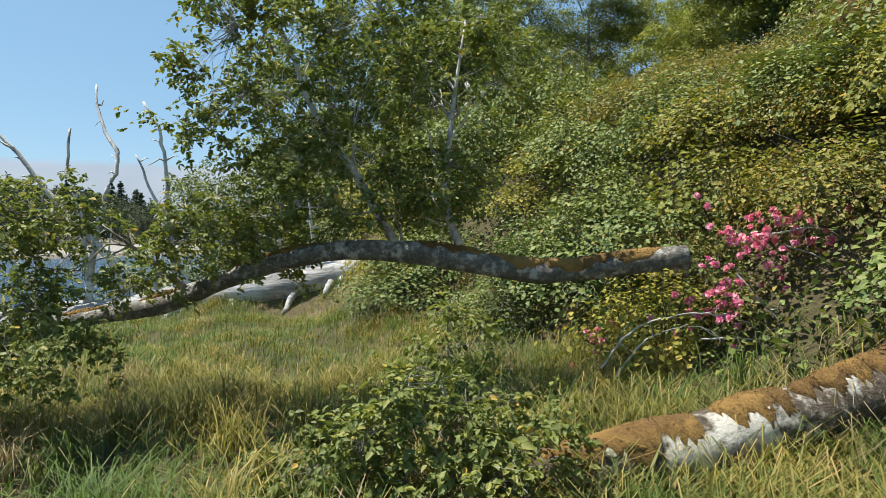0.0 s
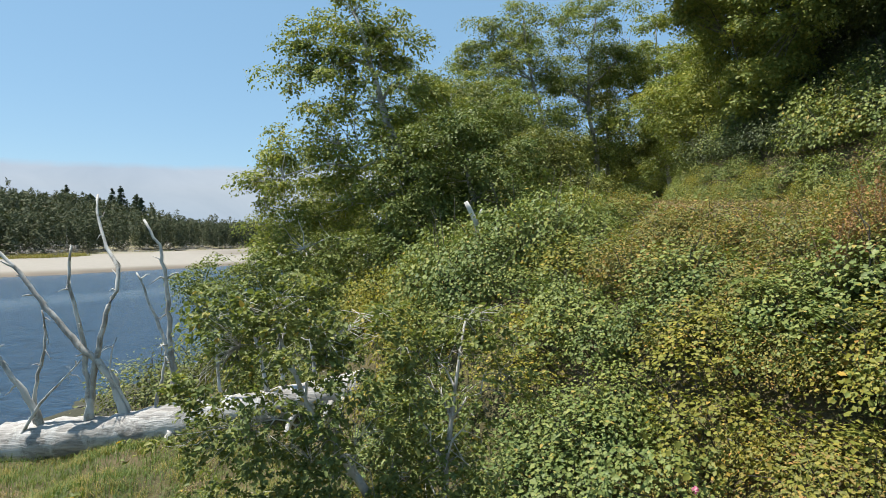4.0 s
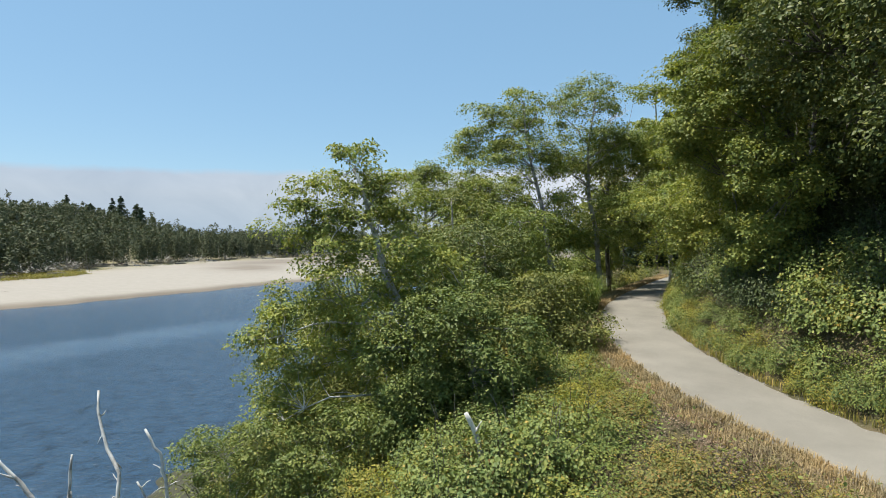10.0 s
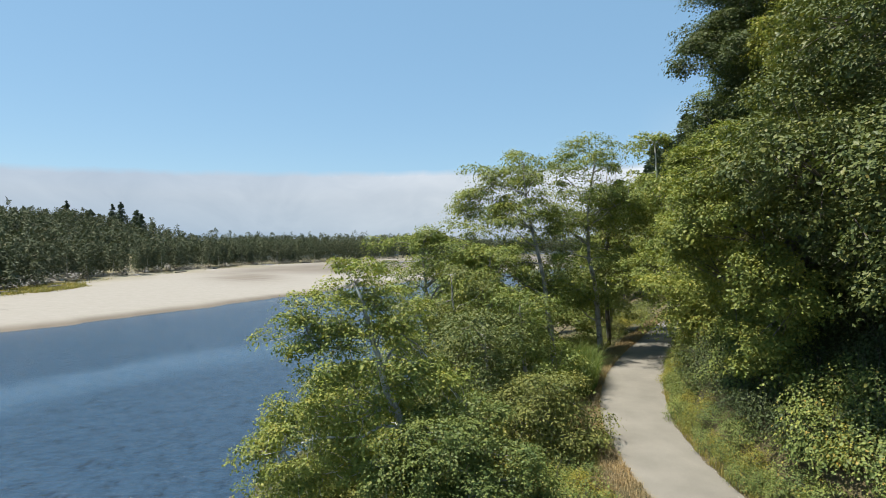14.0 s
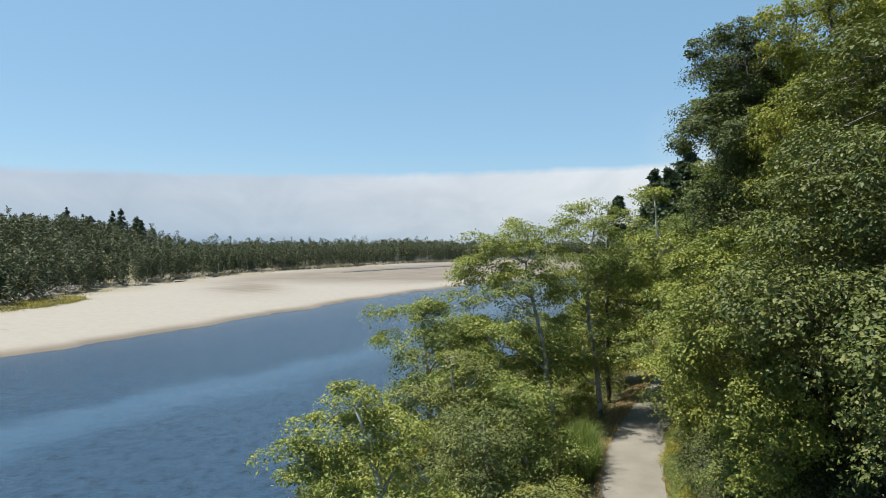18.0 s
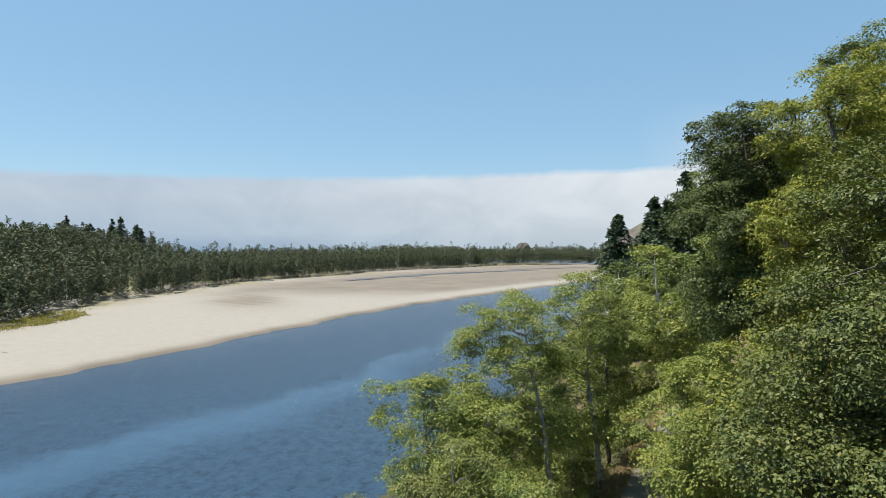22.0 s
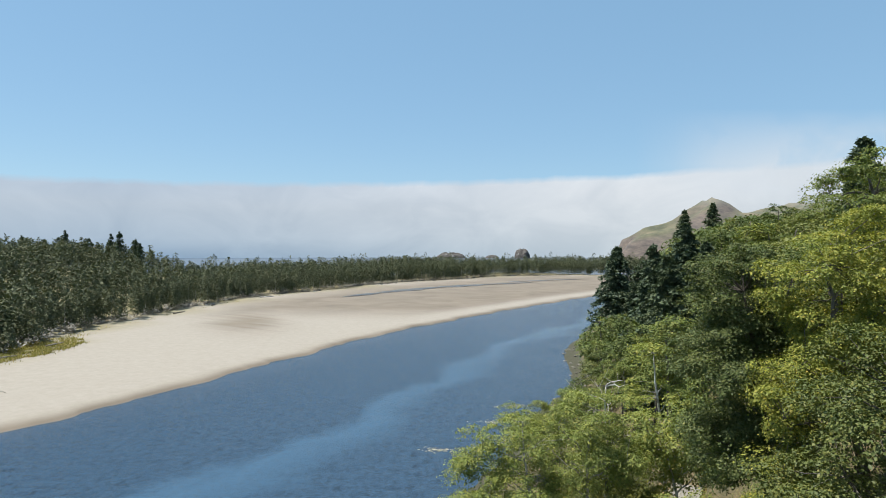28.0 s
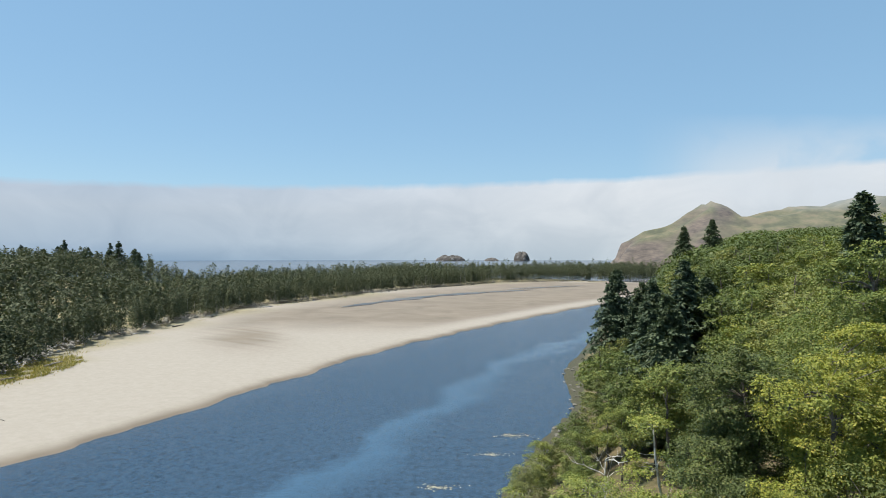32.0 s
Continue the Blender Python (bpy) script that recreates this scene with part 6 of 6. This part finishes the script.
def dock_plants():
    """Rusty seed stalks on the slope beside the path."""
    rng = np.random.default_rng(92)
    for x, y in ((5.3, 7.9), (4.6, 7.1), (5.0, 6.8), (5.5, 7.5), (5.8, 8.2), (4.9, 7.4)):
        root = new("dock_plant")
        z = gz(x, y)
        root.matrix_basis = Matrix.Translation((x, y, z))
        for _ in range(6):
            e = np.array([rng.uniform(-0.25, 0.25), rng.uniform(-0.2, 0.2), rng.uniform(0.75, 1.1)])
            q = bent((0, 0, 0), e, 6, 0.0, rng, 0.015)
            st = part("stalk", tubes_mesh("stalk", [tube(q, np.linspace(0.008, 0.004, 6), 4, 0, None, False)], LITTER), root)
            P = q[3:][rng.integers(0, 3, 90)] + rng.standard_normal((90, 3)) * np.array([0.03, 0.03, 0.09])
            v, f = leaves(P, 0.03, rng, None, 0.3, 0, 0.6)
            tagged(part("seed_head", mesh_from("seed_head", v, f, RUST), st), kind="stuff")
        tagged(root, "tall dock plant with rusty brown seed stalks", "plant", "dock plants")


RUST = leaf_material("rusty_seed", [(0, (0.147, 0.085, 0.032)), (0.6, (0.245, 0.155, 0.056)), (1, (0.333, 0.250, 0.088))], 0.8, 0.1)
dock_plants()


def fern_mesh(seed):
    rng = np.random.default_rng(seed)
    out = []
    for k in range(16):
        a = k / 16 * 6.28 + rng.uniform(-0.2, 0.2)
        L = rng.uniform(0.55, 0.85)
        t = np.linspace(0.12, 1, 22)
        d = np.array([math.cos(a), math.sin(a), 0])
        q = d[None] * (t * L * 0.85)[:, None] + np.array([0, 0, 1.0])[None] * (L * (1.15 * t - 0.95 * t * t))[:, None]
        sd = np.array([-math.sin(a), math.cos(a), 0])
        w = (0.13 * np.sin(np.pi * (0.08 + 0.92 * (1 - t))) * (1 - 0.3 * t))[:, None]
        for sgn in (1, -1):
            tip = q + sd * w * sgn - np.array([0, 0, 0.02]) + d * 0.02
            v = np.stack([q - d * 0.013, q + d * 0.013, tip], 1).reshape(-1, 3)
            out.append((v, np.arange(len(v)).reshape(-1, 3)))
    v, f = merged(out)
    return mesh_from("frond_rosette", v, f, FERN)


FERN = leaf_material("fern_frond", [(0, (0.07, 0.11, 0.03)), (0.6, (0.12, 0.17, 0.04)), (1, (0.22, 0.2, 0.06))], 0.5, 0.2)


def ferns():
    rng = np.random.default_rng(93)
    meshes = [fern_mesh(k) for k in (1, 2)]
    for x, y in ((4.9, 7.0), (5.3, 7.8), (4.4, 6.4), (5.9, 7.3), (4.2, 7.4), (11.4, 15.0), (11.8, 17.4), (11.3, 20.6), (12.0, 13.4), (12.0, 22.4)):
        o = new("sword_fern", meshes[rng.integers(2)])
        k = rng.uniform(0.9, 1.3)
        o.matrix_basis = Matrix.Translation((x, y, gz(x, y) + 0.25)) @ Matrix.Rotation(rng.uniform(0, 6.28), 4, "Z") @ Matrix.Diagonal((k, k, k, 1))
        tagged(o, "arching green sword fern on the slope", "fern", "ferns")


ferns()


def dead_snag():
    """A bleached dead crown standing among the bank alders."""
    rng = np.random.default_rng(94)
    root = new("dead_tree")
    base = np.array([12.1, 44.6, gz(12.1, 44.6) - 0.3])
    root.matrix_basis = Matrix.Translation(base)
    top = np.array([-0.3, -0.4, 19.3 - base[2]])
    T = bent((0, 0, 0), top, 12, 0, rng, 0.06)
    part("trunk", tubes_mesh("trunk", [tube(T, np.linspace(0.16, 0.04, 12), 7, 0.05, rng)], DEADWOOD), root)
    for k in range(16):
        i = rng.integers(5, 12)
        a = rng.uniform(0, 6.28)
        L = rng.uniform(1.0, 2.4)
        e = T[i] + np.array([math.cos(a) * L, math.sin(a) * L, rng.uniform(0.2, 0.9)])
        b = bent(T[i], e, 7, 0.15, rng, 0.06)
        tt = [tube(b, np.linspace(0.05, 0.012, 7), 5, 0, None, False)]
        for _ in range(5):
            j = rng.integers(2, 7)
            tt.append(tube(bent(b[j], b[j] + rng.standard_normal(3) * 0.4 + np.array([0, 0, 0.2]), 4, 0.03, rng, 0.03), np.linspace(0.018, 0.005, 4), 3, 0, None, False))
        part("branch", tubes_mesh("branch", tt, DEADWOOD), root)
    tagged(root, "bleached dead tree with crooked bare white branches", "tree")


dead_snag()


def stone_mesh(seed):
    rng = np.random.default_rng(seed)
    bm = bmesh.new()
    bmesh.ops.create_icosphere(bm, subdivisions=2, radius=1)
    off = Vector(rng.uniform(0, 30, 3))
    for v in bm.verts:
        v.co *= 1 + 0.35 * noise.noise(v.co * 1.3 + off)
        v.co.z *= 0.6
    me = bpy.data.meshes.new("stone")
    bm.to_mesh(me)
    bm.free()
    me.materials.append(ROCK)
    return me


def shore_stones():
    rng = np.random.default_rng(95)
    meshes = [stone_mesh(k) for k in range(4)]
    for _ in range(90):
        y = rng.uniform(95, 190) if rng.random() < 0.7 else rng.uniform(20, 40)
        x = np.interp(y, SHORE[:, 0], SHORE[:, 1]) + rng.uniform(-0.6, 4.5)
        k = rng.uniform(0.12, 0.45) * (1.3 if y > 90 else 0.6)
        o = new("shore_stone", meshes[rng.integers(4)])
        o.matrix_basis = Matrix.Translation((x, y, gz(x, y) + 0.1 * k)) @ Matrix.Rotation(rng.uniform(0, 6.28), 4, "Z") @ Matrix.Diagonal((k * rng.uniform(0.8, 1.5), k, k, 1))
        tagged(o, "dark weedy stone on the muddy shore", "stone", "shore stones")


shore_stones()


def beach_logs():
    """Drift logs stranded along the top of the sand."""
    rng = np.random.default_rng(96)
    E = resampled(FOREST_EDGE, 3.0)
    w = unit(np.gradient(E, axis=0))
    for _ in range(46):
        k = rng.integers(22, len(E) - 40)
        p = E[k] - np.array([-w[k, 1], w[k, 0]]) * rng.uniform(2.0, 9.0)
        a = math.atan2(w[k, 1], w[k, 0]) + rng.uniform(-0.5, 0.5)
        L = rng.uniform(3, 9)
        d = np.array([math.cos(a), math.sin(a), 0]) * L / 2
        c = np.array([p[0], p[1], 1.75])
        q = bent(c - d, c + d, 8, 0.05, rng, 0.06)
        q[:, 2] = 1.75 + 0.1 * rng.random()
        tt = [tube(q, np.linspace(0.42, 0.22, 8) * rng.uniform(0.7, 1.2), 7, 0.08, rng)]
        tagged(new("beach_log", tubes_mesh("beach_log", tt, DRIFT if rng.random() < 0.5 else BARK_DARK)), "weathered drift log stranded at the top of the beach", "log", "beach logs")


beach_logs()


def dune_grass():
    rng = np.random.default_rng(97)
    E = resampled(FOREST_EDGE, 1.0)
    w = unit(np.gradient(E, axis=0))
    k = rng.integers(60, 520, 5200)
    off = rng.uniform(-9, 3, 5200) - 6 * (E[k, 1] < 190)
    xy = E[k] + np.stack([-w[k, 1], w[k, 0]], 1) * off[:, None]
    clump = np.sin(xy[:, 0] * 0.5) * np.sin(xy[:, 1] * 0.37 + 1) > -0.1
    P = np.column_stack([xy[clump], np.full(clump.sum(), 1.35)])
    v, f = blades(P, 0.55, rng, 0.6, 0.07)
    a, q = rng.uniform(0, 6.28, 16000), np.sqrt(rng.random(16000))
    xy = np.stack([-121 + 13 * q * np.cos(a), 172 + 27 * q * np.sin(a)], 1)
    xy = xy[np.sin(xy[:, 0] * 0.8 + 1) * np.sin(xy[:, 1] * 0.5) > -0.45]
    v, f = merged([(v, f), blades(np.column_stack([xy, np.full(len(xy), 1.3)]), 0.8, rng, 0.6, 0.06)])
    tagged(new("dune_grass", mesh_from("dune_grass", v, f, GRASS)), "straw and olive dune grass along the top of the sand", "grass", kind="stuff")


dune_grass()


def weed_rafts():
    """Pale rafts of floating weed and foam near the bank."""
    rng = np.random.default_rng(98)
    for x, y, n, r in ((-0.5, 90, 90, 1.2), (8.5, 105, 80, 1.2), (13.5, 116, 110, 1.4)):
        a, q = rng.uniform(0, 6.28, n), np.abs(rng.standard_normal(n)) * r
        P = np.stack([x + q * np.cos(a) * 1.6, y + q * np.sin(a) * 0.7, np.full(n, 0.012)], 1)
        v, f = leaves(P, 0.34, rng, None, 6.0, 0, 0.5, False, 0.0)
        v[:, 2] = 0.008 + 0.02 * rng.random(len(v))
        tagged(new("weed_raft", mesh_from("weed_raft", v, f, WEED)), "floating raft of pale weed and foam on the river", "seaweed", "weed rafts")


WEED = leaf_material("floating_weed", [(0, (0.118, 0.130, 0.064)), (0.5, (0.274, 0.280, 0.160)), (1, (0.490, 0.500, 0.352))], 0.6, 0.1)
weed_rafts()


def road_gravel():
    rng = np.random.default_rng(99)
    c = resampled(ROAD, 0.1)
    w = unit(np.gradient(c[:, :2], axis=0))
    sd = np.stack([w[:, 1], -w[:, 0]], 1)
    k = rng.integers(0, len(c), 2600)
    side = np.where(rng.random(2600) < 0.6, 1, -1)
    off = (WIDTH / 2 + rng.standard_normal(2600) * 0.12)
    xy = c[k, :2] + sd[k] * (off * side)[:, None]
    r = rng.uniform(0.008, 0.028, 2600)
    oct_ = np.array([(1, 0, 0), (-1, 0, 0), (0, 1, 0), (0, -1, 0), (0, 0, 0.7), (0, 0, -0.5)])
    F = np.array([[0, 2, 4], [2, 1, 4], [1, 3, 4], [3, 0, 4], [2, 0, 5], [1, 2, 5], [3, 1, 5], [0, 3, 5]])
    P = np.column_stack([xy, c[k, 2] + 0.0])
    v = (P[:, None] + (oct_[None] + rng.standard_normal((2600, 6, 3)) * 0.2) * r[:, None, None]).reshape(-1, 3)
    f = (np.arange(2600)[:, None, None] * 6 + F[None]).reshape(-1, 3)
    tagged(new("gravel", mesh_from("gravel", v, f, GRAVEL)), "loose pale gravel along the edges of the path", "gravel", kind="stuff")


GRAVEL = bark_material("gravel", (0.15, 0.14, 0.12), (0.28, 0.26, 0.23), (0.42, 0.4, 0.36), 20)
road_gravel()


FILM = bark_material("wet_sand_film", (0.05, 0.047, 0.045), (0.075, 0.07, 0.064), (0.12, 0.105, 0.085), 0.05, (1, 1, 1), 0.3, 0.0, 0.01, 0.04, 0.5)


def tidal_pools():
    """Shallow water left lying on the damp flats."""
    for pts, wide in ((((-64, 385), (-38, 440), (-8, 492), (35, 540), (92, 590)), 11), (((60, 590), (120, 640), (160, 665)), 8)):
        c = resampled(np.array(pts, float), 6)
        k = np.linspace(0, 1, len(c))
        w = unit(np.gradient(c, axis=0))
        sd = np.stack([-w[:, 1], w[:, 0]], 1)
        half = wide * np.sin(np.pi * k)[:, None] ** 0.6 * (0.7 + 0.25 * np.sin(k * 23) + 0.15 * np.sin(k * 57 + 1))[:, None]
        L, R = c - sd * half, c + sd * half * 0.8
        z = np.full((len(c), 1), 1.62)
        tagged(new("tidal_pool", strip("tidal_pool", np.hstack([L, z]), np.hstack([R, z]), FILM)), "thin sheet of standing water on the damp sand", "pool", "tidal pools")


tidal_pools()
